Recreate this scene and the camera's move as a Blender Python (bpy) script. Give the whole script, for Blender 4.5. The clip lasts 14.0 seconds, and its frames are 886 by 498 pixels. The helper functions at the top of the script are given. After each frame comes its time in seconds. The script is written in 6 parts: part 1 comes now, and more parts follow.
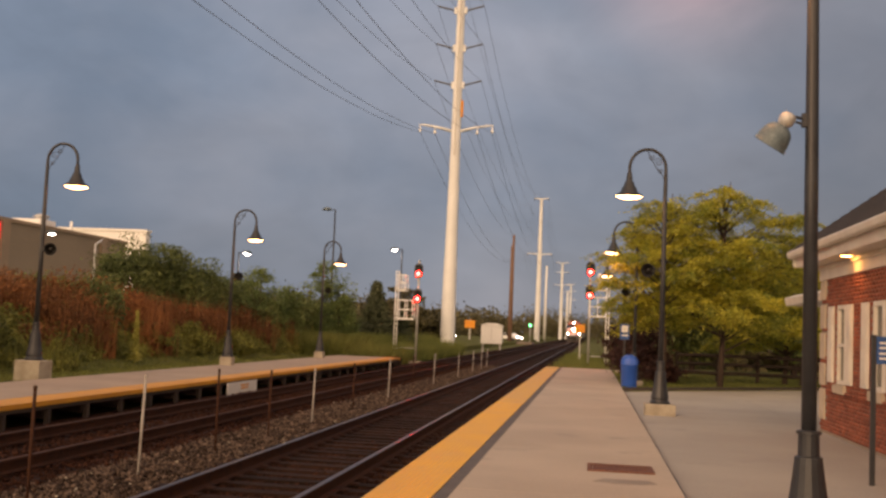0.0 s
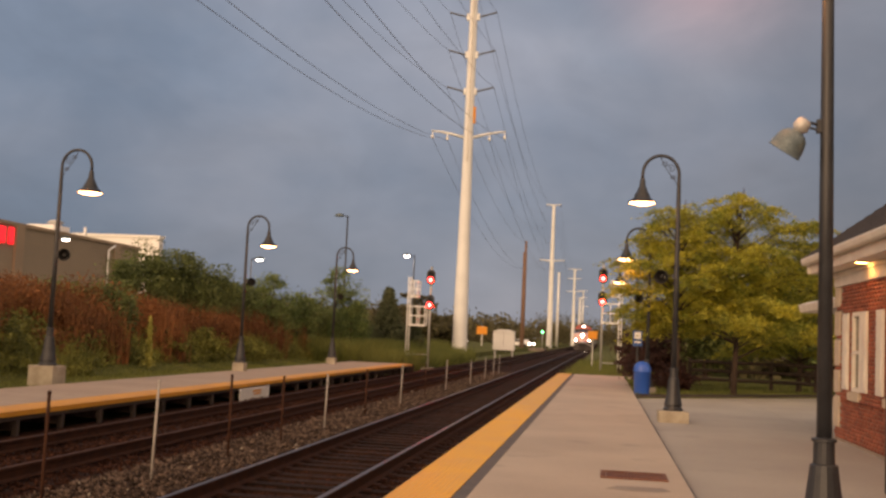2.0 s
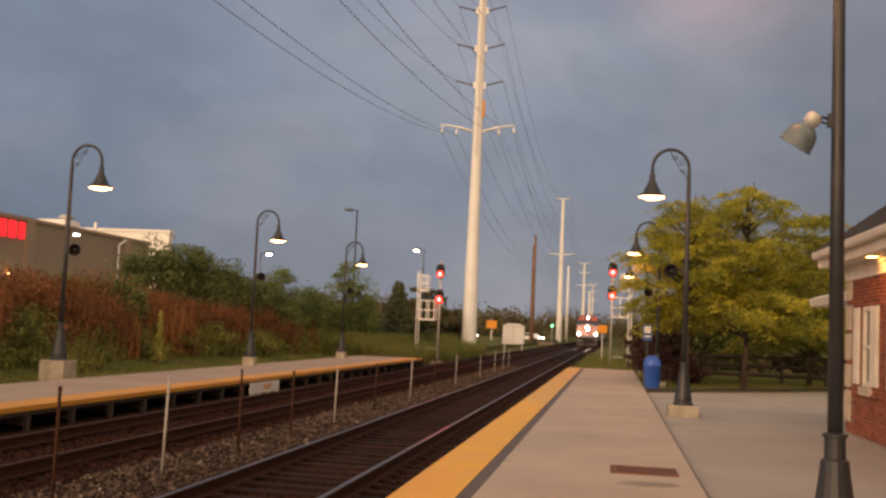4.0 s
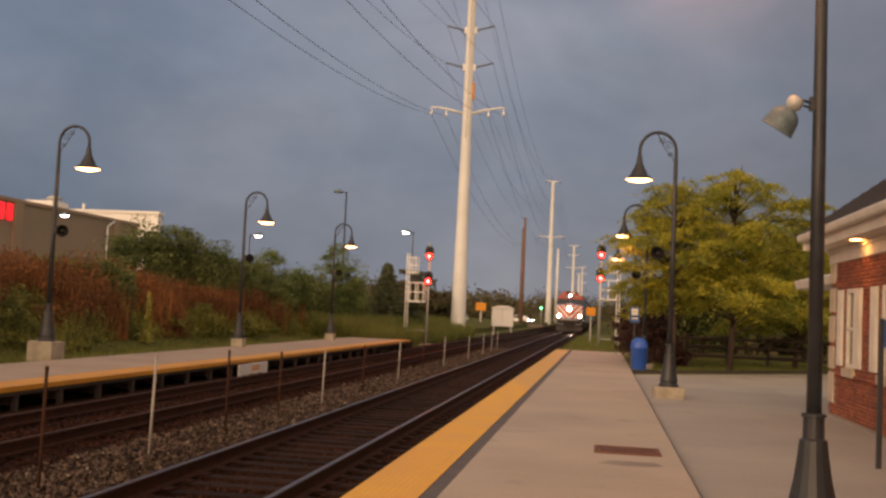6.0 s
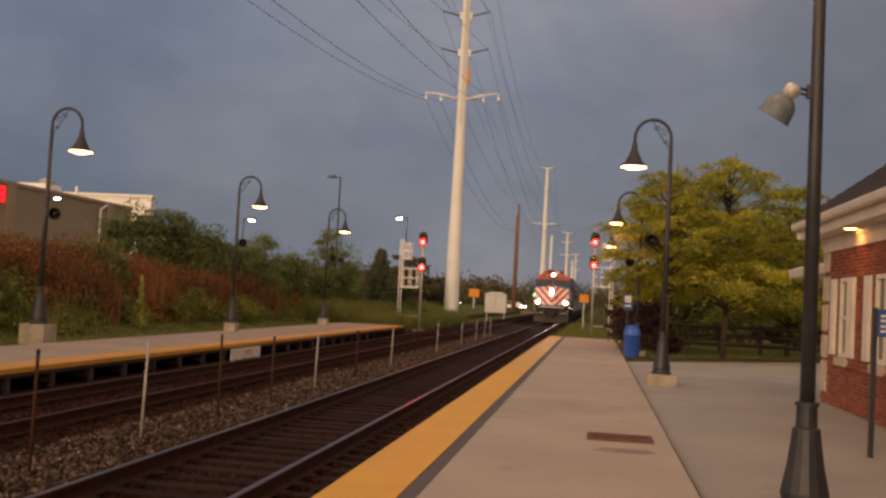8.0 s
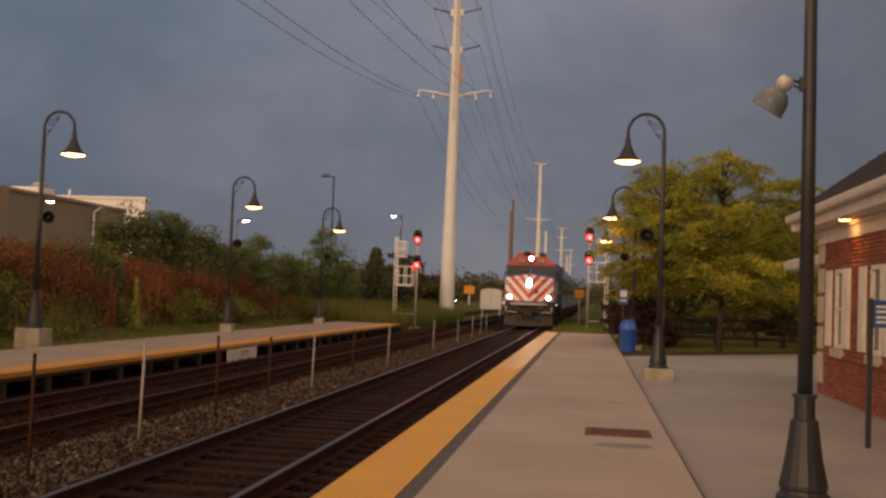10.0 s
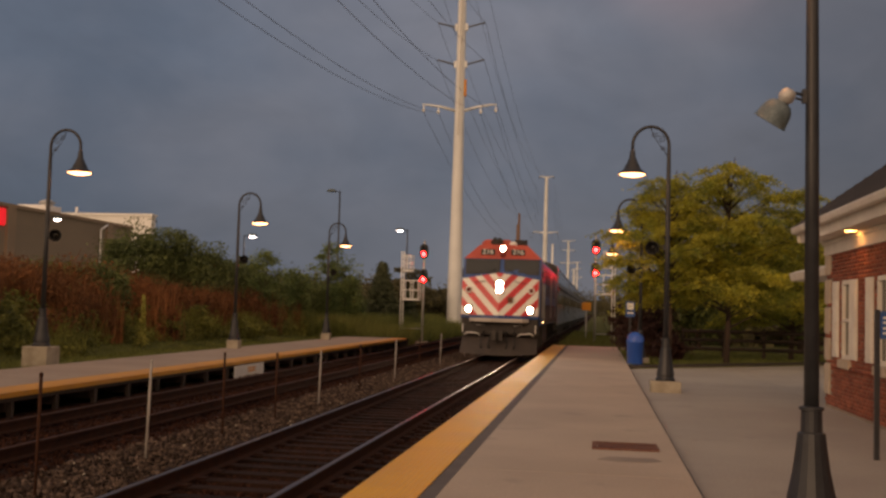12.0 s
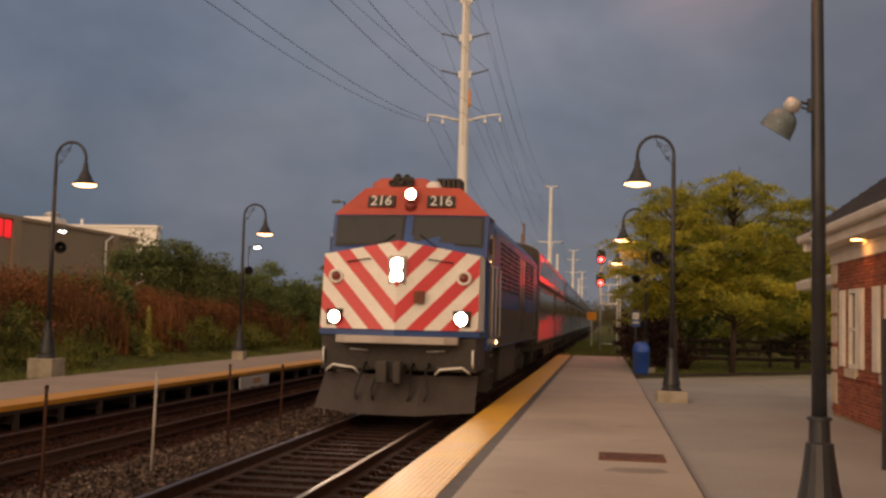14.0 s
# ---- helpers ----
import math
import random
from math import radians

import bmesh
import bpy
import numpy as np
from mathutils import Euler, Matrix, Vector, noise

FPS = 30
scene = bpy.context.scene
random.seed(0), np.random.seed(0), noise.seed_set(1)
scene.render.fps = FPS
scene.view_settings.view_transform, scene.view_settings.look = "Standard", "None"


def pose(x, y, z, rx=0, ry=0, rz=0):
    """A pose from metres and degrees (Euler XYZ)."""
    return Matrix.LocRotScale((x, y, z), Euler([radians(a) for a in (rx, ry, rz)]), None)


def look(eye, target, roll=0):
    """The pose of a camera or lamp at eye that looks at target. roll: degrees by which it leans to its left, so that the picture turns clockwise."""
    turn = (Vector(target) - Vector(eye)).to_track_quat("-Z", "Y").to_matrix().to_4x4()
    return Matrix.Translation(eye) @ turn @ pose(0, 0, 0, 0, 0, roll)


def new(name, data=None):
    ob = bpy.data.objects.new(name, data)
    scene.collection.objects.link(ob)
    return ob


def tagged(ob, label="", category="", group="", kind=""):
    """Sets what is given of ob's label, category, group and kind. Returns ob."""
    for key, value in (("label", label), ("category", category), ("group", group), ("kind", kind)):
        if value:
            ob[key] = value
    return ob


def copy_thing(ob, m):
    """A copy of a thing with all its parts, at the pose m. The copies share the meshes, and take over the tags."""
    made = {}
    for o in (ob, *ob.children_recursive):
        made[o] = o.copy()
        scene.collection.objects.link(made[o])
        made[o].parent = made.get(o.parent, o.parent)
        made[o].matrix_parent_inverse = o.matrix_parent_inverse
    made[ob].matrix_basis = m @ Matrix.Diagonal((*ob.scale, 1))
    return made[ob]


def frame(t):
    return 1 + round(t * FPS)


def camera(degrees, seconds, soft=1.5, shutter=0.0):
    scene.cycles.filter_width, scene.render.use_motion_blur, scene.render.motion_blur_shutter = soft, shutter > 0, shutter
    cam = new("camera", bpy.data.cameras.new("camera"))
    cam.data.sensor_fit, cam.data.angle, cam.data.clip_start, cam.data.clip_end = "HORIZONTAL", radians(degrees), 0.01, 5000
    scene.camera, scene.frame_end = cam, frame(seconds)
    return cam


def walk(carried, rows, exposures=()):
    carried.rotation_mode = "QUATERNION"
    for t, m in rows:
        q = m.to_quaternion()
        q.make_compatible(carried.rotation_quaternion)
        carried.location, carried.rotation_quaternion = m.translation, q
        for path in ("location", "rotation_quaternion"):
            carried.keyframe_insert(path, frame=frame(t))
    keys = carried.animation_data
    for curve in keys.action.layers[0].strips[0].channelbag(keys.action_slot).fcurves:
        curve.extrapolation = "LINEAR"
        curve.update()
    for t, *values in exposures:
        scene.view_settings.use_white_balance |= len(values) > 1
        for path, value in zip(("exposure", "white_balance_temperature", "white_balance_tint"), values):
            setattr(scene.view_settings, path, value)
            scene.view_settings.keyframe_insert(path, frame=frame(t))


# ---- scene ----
# x across the tracks, y along them, z = 0 on the platform's top
cam = camera(45.4, 14.0, soft=2.7)
PATH = [
    (0.0, pose(0.000, 0.000, 1.630, 94.29, -2.44, 7.94)),
    (0.5, pose(-0.005, 0.008, 1.636, 94.37, -2.53, 8.01)),
    (1.0, pose(-0.009, 0.005, 1.631, 94.49, -2.48, 8.21)),
    (1.5, pose(-0.012, 0.003, 1.630, 94.59, -2.48, 8.42)),
    (2.0, pose(-0.011, 0.008, 1.628, 94.60, -2.56, 8.59)),
    (4.5, pose(-0.012, 0.016, 1.642, 94.20, -2.62, 9.37)),
    (5.0, pose(0.032, -0.016, 1.630, 94.30, -3.02, 9.83)),
    (5.5, pose(0.055, -0.032, 1.631, 93.78, -2.56, 9.38)),
    (6.0, pose(0.046, -0.043, 1.631, 93.32, -2.61, 8.55)),
    (6.5, pose(0.022, -0.012, 1.636, 93.19, -2.82, 8.04)),
    (7.0, pose(0.018, -0.004, 1.633, 93.05, -2.80, 8.22)),
    (7.5, pose(0.026, -0.006, 1.637, 92.85, -3.62, 8.34)),
    (8.0, pose(0.033, 0.001, 1.630, 92.58, -3.04, 8.18)),
    (10.5, pose(0.020, 0.003, 1.636, 92.45, -2.11, 7.94)),
    (11.0, pose(0.023, 0.009, 1.641, 92.54, -2.16, 8.22)),
    (11.5, pose(0.049, -0.003, 1.646, 92.81, -1.73, 8.41)),
    (12.0, pose(0.043, -0.006, 1.650, 93.18, -1.61, 8.31)),
    (12.5, pose(0.042, -0.010, 1.644, 93.51, -1.78, 8.34)),
    (13.0, pose(0.042, -0.007, 1.645, 93.60, -1.56, 8.47)),
    (13.5, pose(0.034, -0.004, 1.645, 93.62, -1.38, 8.54)),
    (14.0, pose(0.035, 0.008, 1.658, 93.72, -1.39, 8.58)),
]
# the clip's camera darkens its picture as the headlights come near
EXPOSURES = [(0.0, 0.46, 7250, 19), (2.0, 0.48, 7250, 19), (5.0, 0.36, 7250, 19), (7.0, 0.17, 7250, 20), (8.0, 0.07, 7250, 20), (10.5, -0.26, 7250, 21), (12.5, -0.42, 7250, 21), (13.2, -0.25, 7200, 20), (14.0, -0.10, 7200, 20)]
walk(cam, PATH, EXPOSURES)

# ---- sky, sun and exposure ----
world = bpy.data.worlds.new("dusk")
scene.world = world
world.use_nodes = True
SUN_EL, SUN_AZ = 14.0, 205.0


def build_sky():
    nt = world.node_tree
    nt.nodes.clear()
    N, K = nt.nodes.new, nt.links.new
    out, bg = N("ShaderNodeOutputWorld"), N("ShaderNodeBackground")
    sky = N("ShaderNodeTexSky")
    sky.sky_type, sky.sun_disc = "NISHITA", False
    sky.sun_elevation, sky.sun_rotation = radians(SUN_EL), radians(SUN_AZ)
    co = N("ShaderNodeTexCoord")
    sep = N("ShaderNodeSeparateXYZ")
    K(co.outputs["Generated"], sep.inputs[0])
    # storm clouds: blue grey ahead, brightening towards the sunset side behind
    behind = N("ShaderNodeMapRange")
    behind.interpolation_type = "SMOOTHSTEP"
    behind.inputs["From Min"].default_value, behind.inputs["From Max"].default_value = 0.55, -0.8
    K(sep.outputs["Y"], behind.inputs["Value"])
    flat = N("ShaderNodeMapping")
    flat.inputs["Scale"].default_value = (1.5, 1.5, 2.5)
    flat.inputs["Location"].default_value = (0.7, 0.2, 1.9)
    K(co.outputs["Generated"], flat.inputs[0])
    n1 = N("ShaderNodeTexNoise")
    n1.inputs["Scale"].default_value, n1.inputs["Detail"].default_value = 1.7, 5
    n1.inputs["Roughness"].default_value = 0.5
    K(flat.outputs[0], n1.inputs["Vector"])
    ramp = N("ShaderNodeValToRGB")
    ramp.color_ramp.elements[0].position, ramp.color_ramp.elements[1].position = 0.34, 0.66
    ramp.color_ramp.elements[0].color = (0.120, 0.167, 0.234, 1)
    ramp.color_ramp.elements[1].color = (0.234, 0.266, 0.322, 1)
    K(n1.outputs["Fac"], ramp.inputs[0])
    # a darker rain belt low over the horizon
    low = N("ShaderNodeMapRange")
    low.interpolation_type = "SMOOTHSTEP"
    low.inputs["From Min"].default_value, low.inputs["From Max"].default_value = 0.0, 0.3
    low.inputs["To Min"].default_value, low.inputs["To Max"].default_value = 0.80, 1.06
    K(sep.outputs["Z"], low.inputs["Value"])
    # heavier cloud on the far side of the storm
    east = N("ShaderNodeMapRange")
    east.interpolation_type = "SMOOTHSTEP"
    east.inputs["From Min"].default_value, east.inputs["From Max"].default_value = -0.12, 0.28
    east.inputs["To Min"].default_value, east.inputs["To Max"].default_value = 1.05, 0.66
    K(sep.outputs["X"], east.inputs["Value"])
    both = N("ShaderNodeMath")
    both.operation = "MULTIPLY"
    K(low.outputs[0], both.inputs[0])
    K(east.outputs[0], both.inputs[1])
    # torn wisps over the broad masses
    n2 = N("ShaderNodeTexNoise")
    n2.inputs["Scale"].default_value, n2.inputs["Detail"].default_value = 5.5, 7
    n2.inputs["Roughness"].default_value, n2.inputs["Distortion"].default_value = 0.55, 0.5
    K(flat.outputs[0], n2.inputs["Vector"])
    wisp = N("ShaderNodeMapRange")
    wisp.inputs["From Min"].default_value, wisp.inputs["From Max"].default_value = 0.3, 0.7
    wisp.inputs["To Min"].default_value, wisp.inputs["To Max"].default_value = 0.92, 1.10
    K(n2.outputs["Fac"], wisp.inputs["Value"])
    torn = N("ShaderNodeVectorMath")
    torn.operation = "SCALE"
    K(ramp.outputs[0], torn.inputs[0])
    K(wisp.outputs[0], torn.inputs["Scale"])
    # the edge of the storm catches the sunset: a rosy cloud high ahead
    rosy = N("ShaderNodeVectorMath")
    rosy.operation = "DISTANCE"
    K(co.outputs["Generated"], rosy.inputs[0])
    rosy.inputs[1].default_value = (0.085, 0.925, 0.37)
    rose = N("ShaderNodeMapRange")
    rose.interpolation_type = "SMOOTHSTEP"
    rose.inputs["From Min"].default_value, rose.inputs["From Max"].default_value = 0.15, 0.0
    rose.inputs["To Min"].default_value, rose.inputs["To Max"].default_value = 0.0, 0.72
    K(rosy.outputs["Value"], rose.inputs["Value"])
    blush = N("ShaderNodeMath")
    blush.operation = "MULTIPLY"
    K(rose.outputs[0], blush.inputs[0])
    K(n2.outputs["Fac"], blush.inputs[1])
    warm = N("ShaderNodeMix")
    warm.data_type = "RGBA"
    K(blush.outputs[0], warm.inputs["Factor"])
    K(torn.outputs[0], warm.inputs["A"])
    warm.inputs["B"].default_value = (0.62, 0.36, 0.36, 1)
    mul = N("ShaderNodeVectorMath")
    mul.operation = "SCALE"
    K(warm.outputs["Result"], mul.inputs[0])
    K(both.outputs[0], mul.inputs["Scale"])
    mix = N("ShaderNodeMix")
    mix.data_type = "RGBA"
    K(behind.outputs[0], mix.inputs["Factor"])
    K(mul.outputs[0], mix.inputs["A"])
    mix.inputs["B"].default_value = (1.18, 0.88, 0.61, 1)
    add = N("ShaderNodeMix")
    add.data_type, add.inputs["Factor"].default_value = "RGBA", 0.94
    dim = N("ShaderNodeVectorMath")
    dim.operation, dim.inputs["Scale"].default_value = "SCALE", 0.05
    K(sky.outputs[0], dim.inputs[0])
    K(dim.outputs[0], add.inputs["A"])
    K(mix.outputs["Result"], add.inputs["B"])
    K(add.outputs["Result"], bg.inputs["Color"])
    bg.inputs["Strength"].default_value = 1.0
    K(bg.outputs[0], out.inputs[0])


build_sky()
sun_data = bpy.data.lights.new("sun", "SUN")
sun_data.energy, sun_data.angle, sun_data.color = 1.0, radians(25), (1.0, 0.72, 0.45)
sun = new("sun", sun_data)
az, el = radians(SUN_AZ), radians(SUN_EL)
sun.matrix_world = look((math.sin(az) * 60, math.cos(az) * 60, 60 * math.tan(el)), (0, 0, 0))


# ---- materials ----
def material(name, colour, rough=0.7, metal=0.0, second=None, scale=3.0, fine=40.0, bump=0.15, rnd=0.0, spot=None,
             streak=(1, 1, 1), spec=0.5, emit=None, strength=0.0, clear=0.0, fine_mix=0.35, island=0.0, thin=0.0):
    """Colour varied at a coarse and a fine scale, with relief; all in metres."""
    m = bpy.data.materials.new(name)
    m.use_nodes = True
    nt = m.node_tree
    N, K = nt.nodes.new, nt.links.new
    b = nt.nodes["Principled BSDF"]
    b.inputs["Roughness"].default_value, b.inputs["Metallic"].default_value = rough, metal
    b.inputs["Specular IOR Level"].default_value = spec
    b.inputs["Coat Weight"].default_value = clear
    co, mp = N("ShaderNodeTexCoord"), N("ShaderNodeMapping")
    mp.inputs["Scale"].default_value = streak
    K(co.outputs["Object"], mp.inputs[0])
    big, small = N("ShaderNodeTexNoise"), N("ShaderNodeTexNoise")
    big.inputs["Scale"].default_value, big.inputs["Detail"].default_value = scale, 4
    small.inputs["Scale"].default_value, small.inputs["Detail"].default_value = fine, 3
    for n in (big, small):
        K(mp.outputs[0], n.inputs["Vector"])
    second = second or tuple(c * 0.6 for c in colour)
    ramp = N("ShaderNodeValToRGB")
    ramp.color_ramp.elements[0].position, ramp.color_ramp.elements[1].position = 0.33, 0.67
    ramp.color_ramp.elements[0].color, ramp.color_ramp.elements[1].color = (*second, 1), (*colour, 1)
    mixf = N("ShaderNodeMath")
    mixf.operation = "MULTIPLY_ADD"
    sub = N("ShaderNodeMath")
    sub.operation, sub.inputs[1].default_value = "SUBTRACT", 0.5
    K(small.outputs["Fac"], sub.inputs[0])
    K(sub.outputs[0], mixf.inputs[0])
    mixf.inputs[1].default_value = fine_mix * 2
    K(big.outputs["Fac"], mixf.inputs[2])
    K(mixf.outputs[0], ramp.inputs[0])
    col = ramp.outputs[0]
    if spot:
        vor = N("ShaderNodeTexNoise")
        vor.inputs["Scale"].default_value, vor.inputs["Detail"].default_value = spot[1], 6
        K(co.outputs["Object"], vor.inputs["Vector"])
        r2 = N("ShaderNodeValToRGB")
        r2.color_ramp.elements[0].position, r2.color_ramp.elements[1].position = spot[2], spot[2] + 0.12
        K(vor.outputs["Fac"], r2.inputs[0])
        mx = N("ShaderNodeMix")
        mx.data_type = "RGBA"
        K(r2.outputs[0], mx.inputs["Factor"])
        K(col, mx.inputs["A"])
        mx.inputs["B"].default_value = (*spot[0], 1)
        col = mx.outputs["Result"]
    if rnd or island:
        hsv = N("ShaderNodeHueSaturation")
        src = N("ShaderNodeNewGeometry").outputs["Random Per Island"] if island else N("ShaderNodeObjectInfo").outputs["Random"]
        a = N("ShaderNodeMapRange")
        a.inputs["To Min"].default_value, a.inputs["To Max"].default_value = 1 - (rnd or island), 1 + (rnd or island)
        K(src, a.inputs["Value"])
        K(a.outputs[0], hsv.inputs["Value"])
        K(col, hsv.inputs["Color"])
        col = hsv.outputs[0]
    K(col, b.inputs["Base Color"])
    rr = N("ShaderNodeMapRange")
    rr.inputs["To Min"].default_value, rr.inputs["To Max"].default_value = max(rough - 0.12, 0.03), min(rough + 0.12, 1)
    K(big.outputs["Fac"], rr.inputs["Value"])
    K(rr.outputs[0], b.inputs["Roughness"])
    if bump:
        bp = N("ShaderNodeBump")
        bp.inputs["Strength"].default_value, bp.inputs["Distance"].default_value = bump, 0.02
        K(small.outputs["Fac"], bp.inputs["Height"])
        K(bp.outputs[0], b.inputs["Normal"])
    if thin:
        tr, ms = N("ShaderNodeBsdfTranslucent"), N("ShaderNodeMixShader")
        K(col, tr.inputs["Color"])
        ms.inputs[0].default_value = thin
        K(b.outputs[0], ms.inputs[1])
        K(tr.outputs[0], ms.inputs[2])
        K(ms.outputs[0], nt.nodes["Material Output"].inputs[0])
    if emit:
        b.inputs["Emission Color"].default_value, b.inputs["Emission Strength"].default_value = (*emit, 1), strength
    return m


def glass(name, tint=(0.8, 0.85, 0.85), rough=0.03, dark=False):
    m = bpy.data.materials.new(name)
    m.use_nodes = True
    b = m.node_tree.nodes["Principled BSDF"]
    b.inputs["Base Color"].default_value = (*tint, 1)
    b.inputs["Roughness"].default_value = rough
    b.inputs["IOR"].default_value = 1.5
    b.inputs["Transmission Weight"].default_value = 0.0 if dark else 1.0
    return m


CONCRETE = material("concrete", (0.47, 0.395, 0.32), 0.75, second=(0.385, 0.32, 0.255), scale=0.5, fine=30, bump=0.12, spot=((0.30, 0.26, 0.22), 0.9, 0.62))
PLAZA = material("plaza_concrete", (0.385, 0.36, 0.322), 0.78, second=(0.31, 0.286, 0.256), scale=0.4, fine=30, bump=0.12, spot=((0.28, 0.26, 0.235), 1.3, 0.63))
FOOTING = material("footing_concrete", (0.42, 0.375, 0.30), 0.85, second=(0.27, 0.235, 0.18), scale=3, fine=40)
DARK_CONCRETE = material("dark_concrete", (0.30, 0.255, 0.21), 0.7, second=(0.24, 0.20, 0.165), scale=2, fine=30)
DECK = material("worn_deck_concrete", (0.37, 0.295, 0.235), 0.8, second=(0.30, 0.235, 0.185), scale=0.6, fine=30, bump=0.12, spot=((0.22, 0.18, 0.15), 1.1, 0.62))
YELLOW_WORN = material("worn_tactile_yellow", (0.66, 0.31, 0.03), 0.55, second=(0.52, 0.24, 0.03), scale=1.5, fine=60, bump=0.2)
YELLOW = material("tactile_yellow", (0.80, 0.43, 0.022), 0.42, second=(0.70, 0.36, 0.020), scale=1.2, fine=60, bump=0.25)
EDGE_GREY = material("edge_grey", (0.13, 0.115, 0.11), 0.8, second=(0.09, 0.08, 0.075), fine=50)
RAIL_SIDE = material("rail_rust", (0.060, 0.024, 0.013), 0.85, spec=0.2, second=(0.030, 0.0125, 0.0075), scale=6, fine=80)
RAIL_TOP = material("rail_steel", (0.155, 0.095, 0.065), 0.34, 0.7, second=(0.10, 0.06, 0.042), scale=3, fine=50, bump=0.03)
RAIL_DULL = material("rail_rusted_top", (0.070, 0.031, 0.020), 0.75, spec=0.25, second=(0.045, 0.02, 0.013), scale=5, fine=70, bump=0.1)
TIE = material("tie_wood", (0.036, 0.018, 0.0125), 0.9, spec=0.2, second=(0.015, 0.0075, 0.005), scale=4, fine=30, streak=(1, 8, 8), bump=0.5, rnd=0.35)
BALLAST = material("ballast_bed", (0.050, 0.022, 0.0135), 0.95, spec=0.08, second=(0.018, 0.008, 0.005), scale=9, fine=26, bump=1.0, fine_mix=0.6)
STONES = material("ballast_stone", (0.135, 0.098, 0.078), 0.9, spec=0.1, second=(0.028, 0.018, 0.0135), scale=6, fine=40, island=0.7)
STONES_RUST = material("ballast_stone_rusty", (0.062, 0.027, 0.0175), 0.9, spec=0.08, second=(0.019, 0.0085, 0.006), scale=6, fine=40, island=0.5)
GRASS = material("grass_soil", (0.14, 0.145, 0.045), 0.95, spec=0.1, second=(0.08, 0.085, 0.03), scale=1.5, fine=25, bump=0.8, spot=((0.11, 0.085, 0.045), 0.6, 0.6))
BLADE = material("grass_blade", (0.21, 0.225, 0.055), 0.8, second=(0.11, 0.135, 0.034), scale=0.6, fine=9, bump=0, island=0.35, thin=0.3)
MULCH = material("mulch", (0.05, 0.03, 0.022), 0.95, second=(0.028, 0.018, 0.014), scale=5, fine=40, bump=1.0)
BLACK_IRON = material("painted_iron", (0.031, 0.034, 0.041), 0.45, second=(0.020, 0.022, 0.027), scale=5, fine=60, bump=0.06)
POST_GREY = material("grey_post_steel", (0.38, 0.355, 0.33), 0.6, 0.2, second=(0.28, 0.26, 0.24), fine=30, bump=0.05)
GALV = material("galvanised_steel", (0.78, 0.80, 0.80), 0.6, 0.1, second=(0.69, 0.71, 0.71), scale=0.6, fine=14, bump=0.04)
ALU = material("aluminium_paint", (0.55, 0.55, 0.54), 0.5, 0.4, second=(0.44, 0.44, 0.43), fine=30, bump=0.05)
FLOODGREY = material("floodlight_paint", (0.145, 0.19, 0.215), 0.5, 0.1, second=(0.08, 0.112, 0.13), scale=7, fine=60, bump=0.05)
BRICK = material("red_brick", (0.33, 0.10, 0.055), 0.9, second=(0.22, 0.062, 0.035), scale=2.0, fine=45, bump=0.4, island=0.3)
MORTAR = material("mortar", (0.33, 0.27, 0.22), 0.95, second=(0.25, 0.20, 0.16), fine=60)
STONE = material("cast_stone", (0.52, 0.43, 0.33), 0.85, second=(0.42, 0.34, 0.26), scale=4, fine=50)
WHITE = material("white_paint", (0.72, 0.68, 0.60), 0.5, second=(0.62, 0.57, 0.50), scale=3, fine=40, bump=0.05)
SHINGLE = material("roof_shingle", (0.060, 0.050, 0.048), 0.9, second=(0.035, 0.030, 0.030), scale=3, fine=30, bump=0.6, rnd=0.2)
BIN_BLUE = material("blue_plastic", (0.030, 0.115, 0.50), 0.4, second=(0.024, 0.09, 0.42), scale=3, fine=40, bump=0.05)
SIGN_BLUE = material("sign_blue", (0.025, 0.10, 0.32), 0.4, second=(0.015, 0.06, 0.20), fine=30, bump=0.0)
PAPER = material("sign_white", (0.75, 0.74, 0.72), 0.5, second=(0.68, 0.67, 0.65), bump=0.0)
TIE_PLATE = material("tie_plate_iron", (0.055, 0.023, 0.014), 0.9, spec=0.2, second=(0.03, 0.013, 0.008), fine=60, bump=0.3)
RUSTY = material("rusty_iron", (0.20, 0.085, 0.055), 0.85, second=(0.12, 0.05, 0.035), scale=5, fine=60, bump=0.4)
CREOSOTE = material("dark_timber", (0.055, 0.036, 0.028), 0.9, second=(0.03, 0.02, 0.016), scale=3, fine=30, streak=(6, 6, 1), bump=0.4, rnd=0.3)
TIMBER_POST = material("grey_timber", (0.075, 0.055, 0.046), 0.9, second=(0.038, 0.028, 0.024), scale=3, fine=30, bump=0.4, rnd=0.3)
UNDER_DECK_SHADE = material("under_deck_shade", (0.05, 0.035, 0.028), 0.95, second=(0.03, 0.02, 0.017), fine=30, bump=0.6)
FENCE_WOOD = material("weathered_rail_timber", (0.06, 0.04, 0.03), 0.9, second=(0.03, 0.022, 0.017), scale=2, fine=25, streak=(5, 1, 5), bump=0.4, rnd=0.25)
POLE_WOOD = material("brown_pole_timber", (0.22, 0.13, 0.09), 0.9, second=(0.15, 0.09, 0.06), scale=2, fine=20, streak=(4, 4, 0.5), bump=0.3)
BARK = material("bark", (0.085, 0.055, 0.04), 0.95, second=(0.045, 0.03, 0.022), scale=5, fine=30, streak=(4, 4, 1), bump=0.8)
LEAF_LOCUST = material("locust_leaf", (0.56, 0.50, 0.06), 0.6, second=(0.22, 0.26, 0.045), scale=0.7, fine=3.5, bump=0, island=0.4, thin=0.45)
